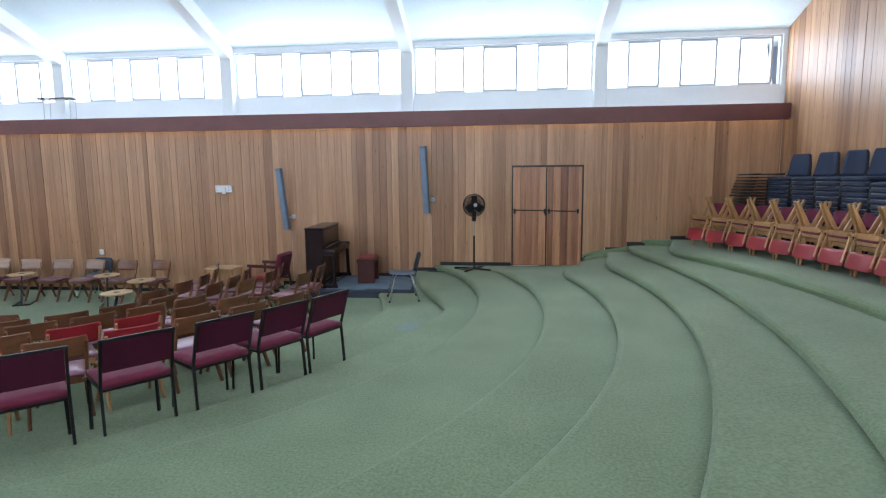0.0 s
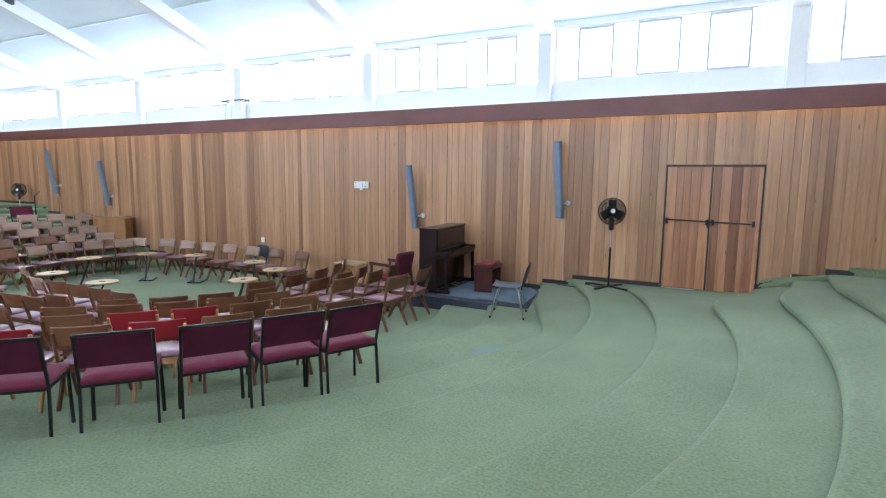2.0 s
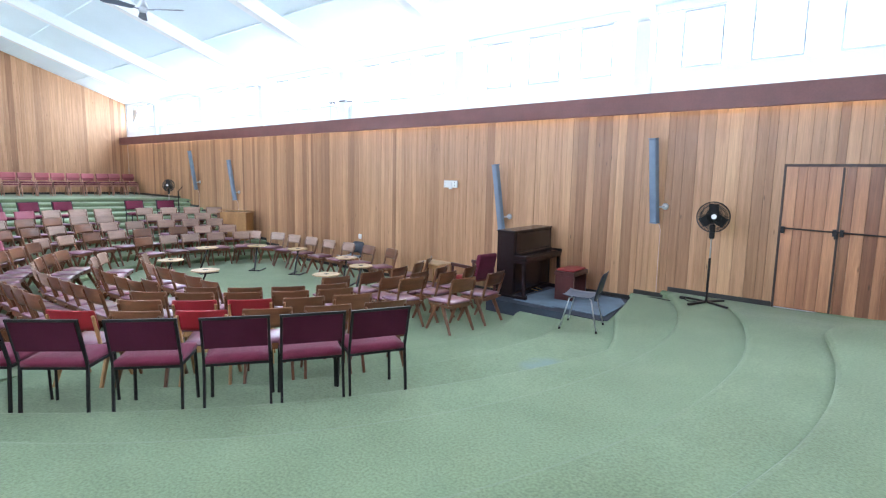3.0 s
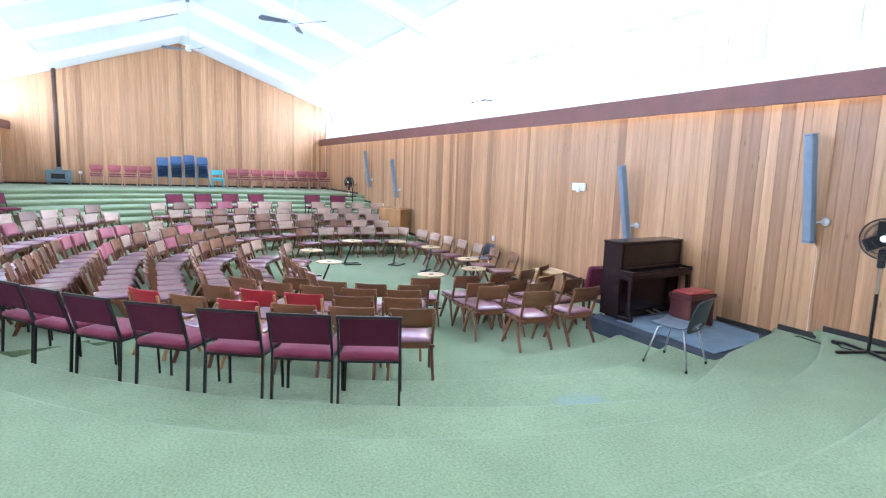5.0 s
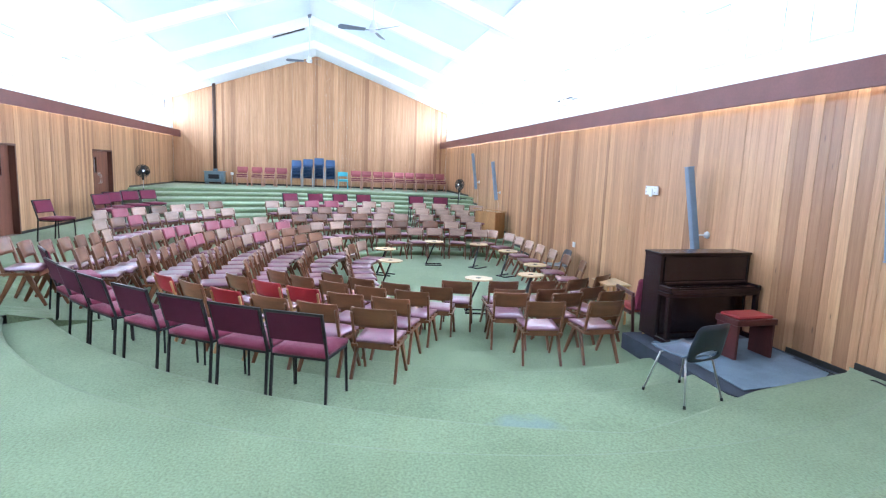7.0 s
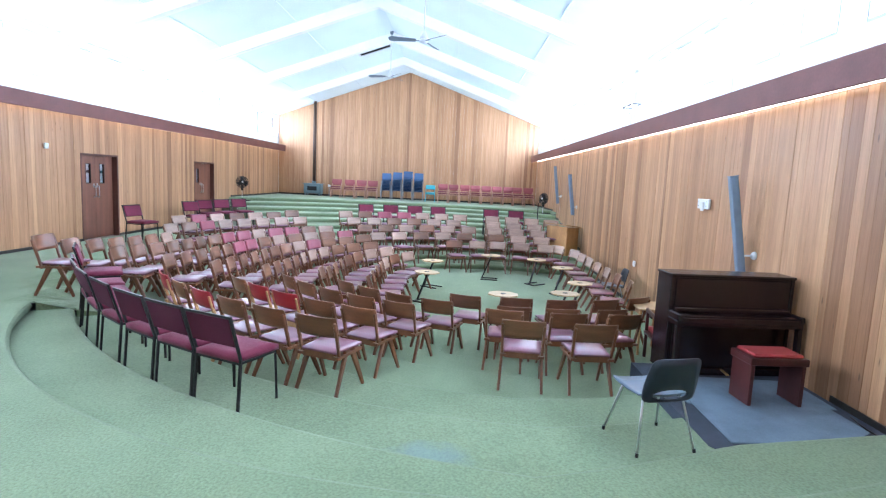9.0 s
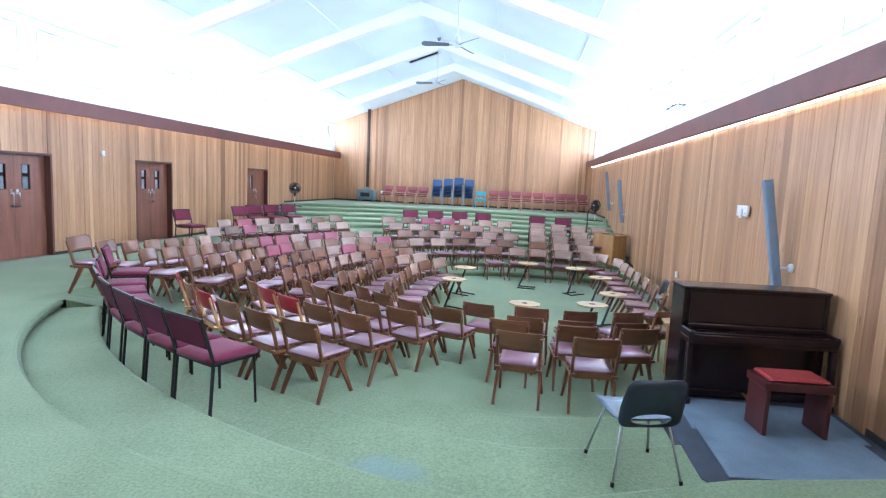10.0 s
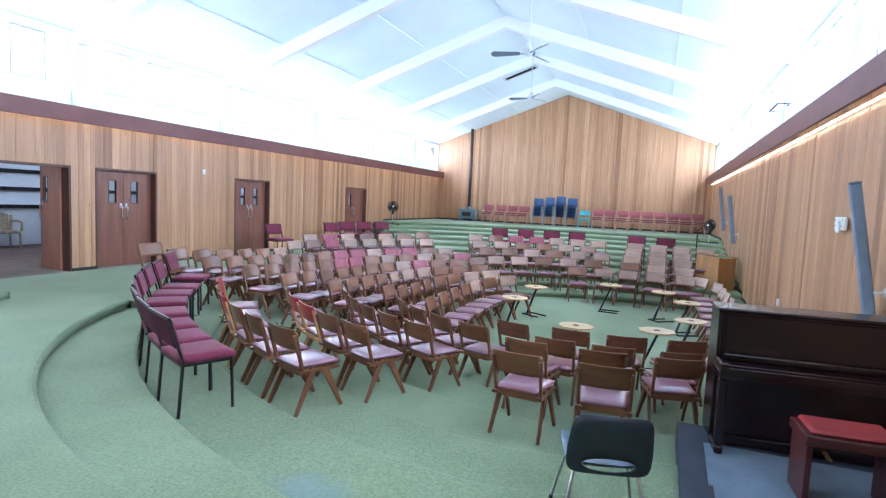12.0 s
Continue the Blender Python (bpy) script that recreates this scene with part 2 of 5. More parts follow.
# east side of each riser: centre x, centre y, radius; and the radius about (CX, WEST_Y) on the west side
RISERS = [
    (-6.6, 7.3, 3.84, 4.3),
    (-6.6, 7.3, 4.68, 5.07),
    (-6.6, 7.3, 5.60, 5.84),
    (-6.6, 7.3, 6.43, 6.61),
    (-7.58, 8.18, 8.55, 7.38),
    (-5.0, 6.58, 6.33, 8.15),
    (-5.28, 6.01, 7.5, 8.92),
    (-5.1, 5.79, 8.09, 9.69),
    (-7.17, 5.96, 10.85, 10.46),
    (-10.88, 6.31, 15.23, 11.23),
    (-5.41, 4.64, 10.6, 12.0),
]
LEVELS = [-0.64, -0.54, -0.44, -0.34, -0.24, -0.12, 0.0, 0.10, 0.21, 0.32, 0.43, 0.55]
WEST_LEVELS = [round(-0.64 + 1.42 * k / 11, 3) for k in range(12)]
RAMP = (-133.0, -57.5)
NOSE = 0.065
NORTH_X = {7: 3.20, 8: 3.70, 9: 4.15, 10: 4.95}
# the two risers beside the platform turn in and run along its edge: degrees and x
TURN_IN = {4: ((-6, 0, 8.6, 22.5), (0.92, 0.66, 0.22, -0.17)), 5: ((-4, 4, 12, 22.5), (1.40, 1.22, 0.92, 0.76))}


def ray_circle(th, cx, cy, r):
    dx, dy = math.cos(th), math.sin(th)
    ox, oy = CX - cx, CY - cy
    b = ox * dx + oy * dy
    return -b + math.sqrt(max(0.0, b * b - (ox * ox + oy * oy - r * r)))


def west_share(th):
    """1 on the west side, 0 on the east."""
    a = math.degrees(th) % 360
    if a < 100:
        return 0.0
    if a < 120:
        return (a - 100) / 20
    if a < 225:
        return 1.0
    return max(0.0, 1 - (a - 225) / 70) if a < 295 else 0.0


def riser_r(k, th):
    cx, cy, r, rw = RISERS[k]
    w = west_share(th)
    wy = CY - 2.8 * k / 10
    a = (math.degrees(th) + 180) % 360 - 180
    tuck = 1 - 0.045 * min(1.0, max(0.0, (a + 3) / 12)) if k < 4 and -3 < a < 100 else 1.0
    out = (1 - w) * ray_circle(th, cx, cy, r * tuck) + w * ray_circle(th, CX, wy, rw)
    if k in TURN_IN and -6 < a < 60:
        out = min(out, (float(np.interp(a, *TURN_IN[k])) - CX) / math.cos(th))
    if k in NORTH_X and 0 < a < 60:
        ease = min(1.0, max(0.0, (a - 3) / 10))
        out += max(0.0, (NORTH_X[k] - CX) / math.cos(th) - out) * ease * ease * (3 - 2 * ease)
    return max(out, riser_r(k - 1, th) + 0.3) if k else out


def room_r(th):
    dx, dy = math.cos(th), math.sin(th)
    best = 1e9
    if dx > 1e-9:
        best = min(best, (EAST - CX) / dx)
    if dx < -1e-9:
        best = min(best, (WEST - CX) / dx)
    if dy > 1e-9:
        best = min(best, (NORTH - CY) / dy)
    if dy < -1e-9:
        best = min(best, (SOUTH - CY) / dy)
    return best


def level(k, th):
    w = 1.0 if west_share(th) >= 0.5 else 0.0
    return LEVELS[k] * (1 - w) + WEST_LEVELS[k] * w


def in_ramp(th):
    a = (math.degrees(th) + 180) % 360 - 180
    return RAMP[0] < a < RAMP[1]


def door_ease(x, y, z):
    """The treads ease down to the north door's sill."""
    if z <= 0 or x > 4.2 or x < 0.5:
        return z
    across = min(1.0, max(0.0, (3.62 - x) / 0.75))
    along = min(1.0, max(0.0, (y - 8.3) / 1.35))
    s = across * along
    return z * (1 - s * s * (3 - 2 * s))


def floor_z(x, y):
    """Height of the floor at a place."""
    th = math.atan2(y - CY, x - CX)
    r = math.hypot(x - CX, y - CY)
    if in_ramp(th):
        rs = [riser_r(k, th) for k in range(6)]
        return min(0.0, max(-0.64, float(np.interp(r, [rs[0] - 0.4] + rs, [-0.64, -0.59, -0.49, -0.39, -0.28, -0.15, 0.0]))))
    k = sum(1 for i in range(11) if r > riser_r(i, th))
    return door_ease(x, y, level(k, th))


def build_floor():
    bm = bmesh.new()
    edges = sorted({math.radians(a) for a in np.arange(-180, 180.01, 1.5)} | {math.radians(RAMP[0]), math.radians(RAMP[1])}
                   | {math.atan2(Y - CY, X - CX) for X in (WEST, EAST) for Y in (SOUTH, NORTH)})
    for t0, t1 in zip(edges, edges[1:]):
        mid = (t0 + t1) / 2

        def at(th, r, z, ease=True):
            x, y = CX + r * math.cos(th), CY + r * math.sin(th)
            return bm.verts.new((x, y, door_ease(x, y, z) if ease else z))

        R0, R1 = room_r(t0 + 1e-7), room_r(t1 - 1e-7)
        if in_ramp(mid):
            for j in range(24):
                quad = []
                for th, R, f in ((t0, R0, j), (t0, R0, j + 1), (t1, R1, j + 1), (t1, R1, j)):
                    r = R * f / 24
                    x, y = CX + r * math.cos(th), CY + r * math.sin(th)
                    thm = min(max(th, math.radians(RAMP[0]) + 1e-4), math.radians(RAMP[1]) - 1e-4)
                    quad.append(at(th, r, floor_z(CX + r * math.cos(thm), CY + r * math.sin(thm)), False))
                if j == 0:
                    quad = [quad[0], quad[1], quad[2]]
                bm.faces.new(quad)
            continue
        lo0 = lo1 = 0.0
        for k in range(12):
            hi0 = min(riser_r(k, t0), R0) if k < 11 else R0
            hi1 = min(riser_r(k, t1), R1) if k < 11 else R1
            z = level(k, mid)
            n = 6 if k > 5 else 1
            if hi0 > lo0 + 1e-4 or hi1 > lo1 + 1e-4:
                for j in range(n):
                    a, b = j / n, (j + 1) / n
                    vs = [at(t0, lo0 + (hi0 - lo0) * a, z), at(t0, lo0 + (hi0 - lo0) * b, z), at(t1, lo1 + (hi1 - lo1) * b, z), at(t1, lo1 + (hi1 - lo1) * a, z)]
                    if k == 0:
                        vs = vs[1:]
                        vs.append(at(t0, 0, z))
                        vs = [vs[-1], *vs[:2]]
                    bm.faces.new(vs)
                if k < 11 and (hi0 < R0 - 1e-4 or hi1 < R1 - 1e-4):
                    z2 = level(k + 1, mid)
                    path = [(0.0, z), (0.03, z), (0.03, z2 - NOSE - 0.006), (0.004, z2 - NOSE - 0.003)] + [(NOSE * (1 - math.cos(a)), z2 - NOSE * (1 - math.sin(a))) for a in (0.0, 0.52, 1.05, 1.5708)]
                    for (d0, za), (d1, zb) in zip(path, path[1:]):
                        bm.faces.new([at(t0, hi0 + d0, za), at(t0, hi0 + d1, zb), at(t1, hi1 + d1, zb), at(t1, hi1 + d0, za)])
                    lo0, lo1 = min(hi0 + NOSE, R0), min(hi1 + NOSE, R1)
                    continue
            lo0, lo1 = hi0, hi1
    # end faces of the treads where the ramp begins
    for a, side in ((RAMP[0], -1), (RAMP[1], 1)):
        th = math.radians(a)
        R = room_r(th)
        n = 160
        for j in range(n):
            r0, r1 = R * j / n, R * (j + 1) / n
            rm = (r0 + r1) / 2
            xs = lambda r, d: (CX + r * math.cos(th + d), CY + r * math.sin(th + d))
            zs = floor_z(*xs(rm, side * 1e-3))
            p0, p1 = floor_z(*xs(r0, -side * 1e-3)), floor_z(*xs(r1, -side * 1e-3))
            if abs(zs - p0) + abs(zs - p1) > 1e-3:
                bm.faces.new([bm.verts.new((*xs(r0, 0), zs)), bm.verts.new((*xs(r1, 0), zs)), bm.verts.new((*xs(r1, 0), p1)), bm.verts.new((*xs(r0, 0), p0))])
    bmesh.ops.remove_doubles(bm, verts=bm.verts, dist=0.0005)
    bmesh.ops.recalc_face_normals(bm, faces=bm.faces)
    if sum(f.normal.z for f in bm.faces) < 0:
        bmesh.ops.reverse_faces(bm, faces=bm.faces)
    return bm


floor = structure(part("floor", build_floor(), CARPET), "green carpeted floor falling in curved steps to a sunken arena", "floor")
slab = structure(part("floor_slab", boxed(WEST - 0.3, EAST + 0.3, SOUTH - 0.3, NORTH + 0.3, -0.95, -0.66), SKIRT), "concrete slab under the stepped floor", "floor")
ground = structure(part("ground", boxed(-400, 400, -400, 400, -1.2, -0.96), GROUND), "grassy ground around the hall", "ground")


# ---- walls ----
def wall_with_holes(x0, x1, z0, z1, y0, y1, holes, mat, name, label):
    """A wall along x from y0 to y1 thick, with rectangular openings (a, b, low, high)."""
    bm = bmesh.new()
    xs = sorted({x0, x1, *[v for h in holes for v in h[:2]]})
    zs = sorted({z0, z1, *[v for h in holes for v in h[2:]]})
    for a, b in zip(xs, xs[1:]):
        for c, d in zip(zs, zs[1:]):
            if not any(h[0] <= a and b <= h[1] and h[2] <= c and d <= h[3] for h in holes):
                box(bm, a, b, y0, y1, c, d)
    bmesh.ops.remove_doubles(bm, verts=bm.verts, dist=1e-4)
    return structure(part(name, bm, mat), label, "wall")


posts = [POST0 - BAY * i for i in range(-1, 8)]
SASHES = ((0.53, 1.13), (1.50, 2.17), (2.56, 3.16))
bands = [(max(p + 0.13, WEST + 0.1), min(p + BAY - 0.13, EAST - 0.06), p) for p in posts if p < EAST - 0.3 and p + BAY > WEST + 0.5]

wall_north = wall_with_holes(WEST - 0.2, EAST + 0.2, -0.9, 4.8, NORTH + 0.03, NORTH + 0.22,
                             [(a, b, SILL, HEAD) for a, b, p in bands], WHITE, "wall_north", "white wall with clerestory windows above timber boards")
wall_south = wall_with_holes(WEST - 0.2, EAST + 0.2, -0.9, 4.8, SOUTH - 0.22, SOUTH - 0.03,
                             [(a, b, SILL, HEAD) for a, b, p in bands] + [(a, b, 0.0, DOOR_H) for a, b in SOUTH_DOORS], WHITE, "wall_south",
                             "white wall with clerestory windows above timber boards")
for name, x0, x1 in (("wall_west", WEST - 0.22, WEST - 0.03), ("wall_east", EAST + 0.03, EAST + 0.22)):
    bm = bmesh.new()
    pts = [(SOUTH - 0.03, -0.9), (NORTH + 0.03, -0.9), (NORTH + 0.03, roof_z(NORTH) + 0.05), (RIDGE_Y, RIDGE_Z + 0.05), (SOUTH - 0.03, roof_z(SOUTH) + 0.05)]
    front = [bm.verts.new((x0, y, z)) for y, z in pts]
    back = [bm.verts.new((x1, y, z)) for y, z in pts]
    bm.faces.new(front)
    bm.faces.new(back[::-1])
    for i in range(5):
        bm.faces.new([front[i], back[i], back[(i + 1) % 5], front[(i + 1) % 5]])
    bmesh.ops.recalc_face_normals(bm, faces=bm.faces)
    structure(part(name, bm, WHITE), "gable wall lined with upright timber boards", "wall")
wall_west, wall_east = bpy.data.objects["wall_west"], bpy.data.objects["wall_east"]

# ---- ceiling ----
bm = bmesh.new()
for s in (1, -1):
    ye = NORTH + 0.6 if s > 0 else SOUTH - 0.6
    lo = [(RIDGE_Y, RIDGE_Z), (ye, roof_z(ye))]
    v = [bm.verts.new((x, y, z + d)) for d in (0, 0.16) for x in (WEST - 0.4, EAST + 0.4) for y, z in lo]
    for f in ((0, 1, 3, 2), (4, 6, 7, 5), (0, 4, 5, 1), (2, 3, 7, 6), (1, 5, 7, 3), (0, 2, 6, 4)):
        bm.faces.new([v[i] for i in f])
    for frac in (0.36, 0.70):
        y = RIDGE_Y + s * frac * (NORTH - RIDGE_Y)
        for i in range(len(posts) - 1):
            box(bm, posts[i + 1] + 0.1, posts[i] - 0.1, y - 0.012, y + 0.012, roof_z(y) - 0.014, roof_z(y) + 0.02)
bmesh.ops.recalc_face_normals(bm, faces=bm.faces)
structure(part("ceiling", bm, PANEL_BLUE), "pale blue-white pitched ceiling of wide panels", "ceiling")

for p in posts:
    if p > EAST or p < WEST + 0.3:
        continue
    bm = bmesh.new()
    for s in (1, -1):
        ye = NORTH + 0.03 if s > 0 else SOUTH - 0.03
        v = []
        for x in (p - 0.11, p + 0.11):
            for y, z in ((RIDGE_Y, RIDGE_Z), (ye, roof_z(ye))):
                v += [bm.verts.new((x, y, z - 0.30)), bm.verts.new((x, y, z + 0.01))]
        for f in ((0, 1, 3, 2), (4, 6, 7, 5), (0, 2, 6, 4), (1, 5, 7, 3), (0, 4, 5, 1), (2, 3, 7, 6)):
            bm.faces.new([v[i] for i in f])
    bmesh.ops.recalc_face_normals(bm, faces=bm.faces)
    beam = tagged(part("roof_beam", bm, WHITE), "white painted roof beam running from ridge to eaves", "beam", "roof beams", "structure")
    for y0, y1 in ((NORTH - 0.13, NORTH + 0.03), (SOUTH - 0.03, SOUTH + 0.13)):
        part("post", boxed(p - 0.12, p + 0.12, y0, y1, FASCIA_HIGH, 4.30, bevel=0.008), WHITE, beam)

# ---- fascia with cove light ----
for side, yw, s in (("north", NORTH, -1), ("south", SOUTH, 1)):
    face = yw + s * 0.32
    ya, yb = sorted((face, face - s * 0.035))
    bm = boxed(WEST + 0.01, EAST - 0.01, ya, yb, FASCIA_LOW, FASCIA_HIGH, bevel=0.006)
    fascia = structure(part("trim_" + side, bm, MAROON), "maroon painted fascia board hiding a warm cove light", "trim")
    ya, yb = sorted((face - s * 0.036, yw + s * 0.002))
    part("ledge", boxed(WEST + 0.01, EAST - 0.01, ya, yb, FASCIA_HIGH - 0.03, FASCIA_HIGH), WHITE, fascia, "white ledge")
    ya, yb = sorted((yw + s * 0.05, yw + s * 0.07))
    part("cove_tube", boxed(WEST + 0.05, EAST - 0.05, ya, yb, 2.845, 2.862), COVE, fascia, "warm strip lamp")

# ---- clerestory windows ----
MULLION = material("white_mullion", (0.80, 0.82, 0.84), 0.5, vary=0.05)
count = 0
for side, yc in (("north", NORTH + 0.12), ("south", SOUTH - 0.12)):
    for a, b, p in bands:
        count += 1
        bm = bmesh.new()
        f = 0.03
        box(bm, a, b, yc - 0.04, yc + 0.04, SILL, SILL + f)
        box(bm, a, b, yc - 0.04, yc + 0.04, HEAD - f, HEAD)
        box(bm, a, a + f, yc - 0.04, yc + 0.04, SILL + f, HEAD - f)
        box(bm, b - f, b, yc - 0.04, yc + 0.04, SILL + f, HEAD - f)
        win = structure(part("window_%d" % count, bm, MULLION), "clerestory window band with three grey framed sashes", "window")
        fixed = a + f
        for u, v in SASHES:
            u, v = p + u, p + v
            if u < a + 0.05 or v > b - 0.03:
                continue
            if u - fixed > 0.06:
                pane = part("pane", boxed(fixed, u - 0.004, yc - 0.004, yc + 0.004, SILL + f, HEAD - f), GLASS, win)
                pane.visible_shadow = False
            bm = bmesh.new()
            g = 0.034
            z0, z1 = SILL + f + 0.004, HEAD - f - 0.004
            box(bm, u, v, yc - 0.03, yc + 0.03, z0, z0 + g)
            box(bm, u, v, yc - 0.03, yc + 0.03, z1 - g, z1)
            box(bm, u, u + g, yc - 0.03, yc + 0.03, z0 + g, z1 - g)
            box(bm, v - g, v, yc - 0.03, yc + 0.03, z0 + g, z1 - g)
            sash = part("sash", bm, FRAME, win, "grey metal sash")
            pane = part("pane", boxed(u + g, v - g, yc - 0.004, yc + 0.004, z0 + g, z1 - g), GLASS, sash)
            pane.visible_shadow = False
            fixed = v + 0.004
        if b - f - fixed > 0.06:
            pane = part("pane", boxed(fixed, b - f, yc - 0.004, yc + 0.004, SILL + f, HEAD - f), GLASS, win)
            pane.visible_shadow = False


# ---- timber lining: one board after another ----
def board_mesh(w, z0, z1, z2=None, d=0.022, mat=BOARD):
    """An upright board on the x-z plane, its face towards -y, with eased edges; z2 is the top at its far edge."""
    z2 = z1 if z2 is None else z2
    bm = bmesh.new()
    e = 0.003
    g = 0.0006
    prof = [(g, 0.0), (g, -d + e), (g + e, -d), (w - g - e, -d), (w - g, -d + e), (w - g, 0.0)]
    top = lambda x: z1 + (z2 - z1) * x / w
    low = [bm.verts.new((x, y, z0)) for x, y in prof]
    high = [bm.verts.new((x, y, top(x))) for x, y in prof]
    for i in range(5):
        bm.faces.new((low[i], low[i + 1], high[i + 1], high[i]))
    bm.faces.new(low[::-1])
    bm.faces.new(high)
    return mesh_of("board", bm, mat)


WIDTHS = (0.105, 0.145, 0.185)
shared = {}


def lay_boards(parent, length, place, spans, seed, breaks=(), mat=BOARD):
    """Boards side by side over a length; spans(a, b) gives the stretches (low, high at a, high at b) that each board covers."""
    rng = random.Random(seed)
    a = 0.0
    while a < length - 0.05:
        w = rng.choice(WIDTHS)
        ahead = min([q - a for q in breaks if q > a + 0.01] + [length - a])
        w = ahead if ahead < w + 0.05 else w
        proud = rng.choice((0.0, 0.0, 0.002, 0.005))
        for low, h0, h1 in spans(a, a + w):
            key = (round(w, 3), round(low, 2), round(h0, 3), round(h1, 3), mat.name)
            if key not in shared:
                shared[key] = board_mesh(w, low, h0, h1, mat=mat)
            ob = new("board", shared[key])
            ob.parent = parent
            ob.matrix_basis = place @ pose(a, -proud, 0)
        a += w


def side_spans(x_of, openings, low):
    def spans(a, b):
        x0, x1 = sorted((x_of(a), x_of(b)))
        for p, q in openings:
            if x1 > p + 0.01 and x0 < q - 0.01:
                return [(DOOR_H - 0.004, PANEL_TOP, PANEL_TOP)]
        return [(low(x0, x1), PANEL_TOP, PANEL_TOP)]
    return spans


# ---- skirting that follows the steps ----
def skirting(name, samples, place_box):
    bm = bmesh.new()
    for a, b, z in samples:
        place_box(bm, a, b, z)
    return structure(part(name, bm, SKIRT), "black skirting stepping with the floor", "baseboard")


def wall_runs(y, x0, x1, skip):
    runs, n = [], 420
    step = (x1 - x0) / n
    for i in range(n):
        a = x0 + i * step
        b = a + step
        if any(a > p - 0.02 and b < q + 0.02 for p, q in skip):
            continue
        z = floor_z((a + b) / 2, y)
        if runs and abs(runs[-1][2] - z) < 0.012 and abs(runs[-1][1] - a) < 1e-6:
            runs[-1][1] = b
        else:
            runs.append([a, b, z])
    return runs


skirting("baseboard_north", wall_runs(NORTH - 0.05, WEST, EAST, [NORTH_DOOR]), lambda bm, a, b, z: box(bm, a, b, NORTH - 0.012, NORTH + 0.028, z - 0.1, z + 0.07))
skirting("baseboard_south", wall_runs(SOUTH + 0.05, WEST, EAST, SOUTH_DOORS), lambda bm, a, b, z: box(bm, a, b, SOUTH - 0.028, SOUTH + 0.012, z - 0.1, z + 0.06))
for name, x, s in (("baseboard_west", WEST, 1), ("baseboard_east", EAST, -1)):
    bm = bmesh.new()
    n = 120
    for i in range(n):
        a = SOUTH + (NORTH - SOUTH) * i / n
        b = SOUTH + (NORTH - SOUTH) * (i + 1) / n
        z = floor_z(x + s * 0.05, (a + b) / 2)
        xa, xb = sorted((x - s * 0.028, x + s * 0.012))
        box(bm, xa, xb, a, b, z - 0.1, z + 0.07)
    bmesh.ops.remove_doubles(bm, verts=bm.verts, dist=1e-4)
    structure(part(name, bm, SKIRT), "black skirting along the gable wall", "baseboard")


# ---- doors ----
CHROME = material("brushed_steel", (0.62, 0.63, 0.65), 0.28, 1.0, vary=0.08, fine=90, bump=0.03)
BLACK_STEEL = material("black_steel", (0.014, 0.014, 0.016), 0.4, 0.3, vary=0.2)


def pull_handle(parent, x, y, z):
    bm = bmesh.new()
    tube(bm, [(x, y, z - 0.13), (x, y + 0.045, z - 0.13), (x, y + 0.05, z - 0.11), (x, y + 0.05, z + 0.11), (x, y + 0.045, z + 0.13), (x, y, z + 0.13)], 0.011)
    handle = part("door_handle", bm, CHROME, parent, "steel pull handle", True)
    part("plate", boxed(x - 0.025, x + 0.025, y, y + 0.004, z + 0.10, z + 0.19), CHROME, handle)


def leaf_with_pane(parent, x0, x1, y0, y1, pane_x, mat, z0=0.012):
    """A door leaf with a narrow upright pane."""
    bm = bmesh.new()
    a, b = pane_x
    lo, hi = 1.32, 1.77
    box(bm, x0, x1, y0, y1, z0, lo)
    box(bm, x0, x1, y0, y1, hi, DOOR_H - 0.012)
    box(bm, x0, a, y0, y1, lo, hi)
    box(bm, b, x1, y0, y1, lo, hi)
    bmesh.ops.remove_doubles(bm, verts=bm.verts, dist=1e-4)
    leaf = part("door_leaf", bm, mat, parent)
    m = (y0 + y1) / 2
    pane = part("pane", boxed(a, b, m - 0.003, m + 0.003, lo, hi), GLASS, leaf, "clear glass pane")
    pane.visible_shadow = False
    bm = bmesh.new()
    for p in ((a - 0.015, a, lo, hi), (b, b + 0.015, lo, hi), (a - 0.015, b + 0.015, lo - 0.015, lo), (a - 0.015, b + 0.015, hi, hi + 0.015)):
        box(bm, p[0], p[1], y0 - 0.004, y1 + 0.004, p[2], p[3])
    part("bead", bm, DARK, leaf)
    return leaf


def door_frame(name, a, b, y0, y1, label):
    bm = bmesh.new()
    box(bm, a, a + 0.045, y0, y1, 0.004, DOOR_H)
    box(bm, b - 0.045, b, y0, y1, 0.004, DOOR_H)
    box(bm, a + 0.045, b - 0.045, y0, y1, DOOR_H - 0.045, DOOR_H)
    bmesh.ops.remove_doubles(bm, verts=bm.verts, dist=1e-4)
    return structure(part(name, bm, JAMB), label, "door")


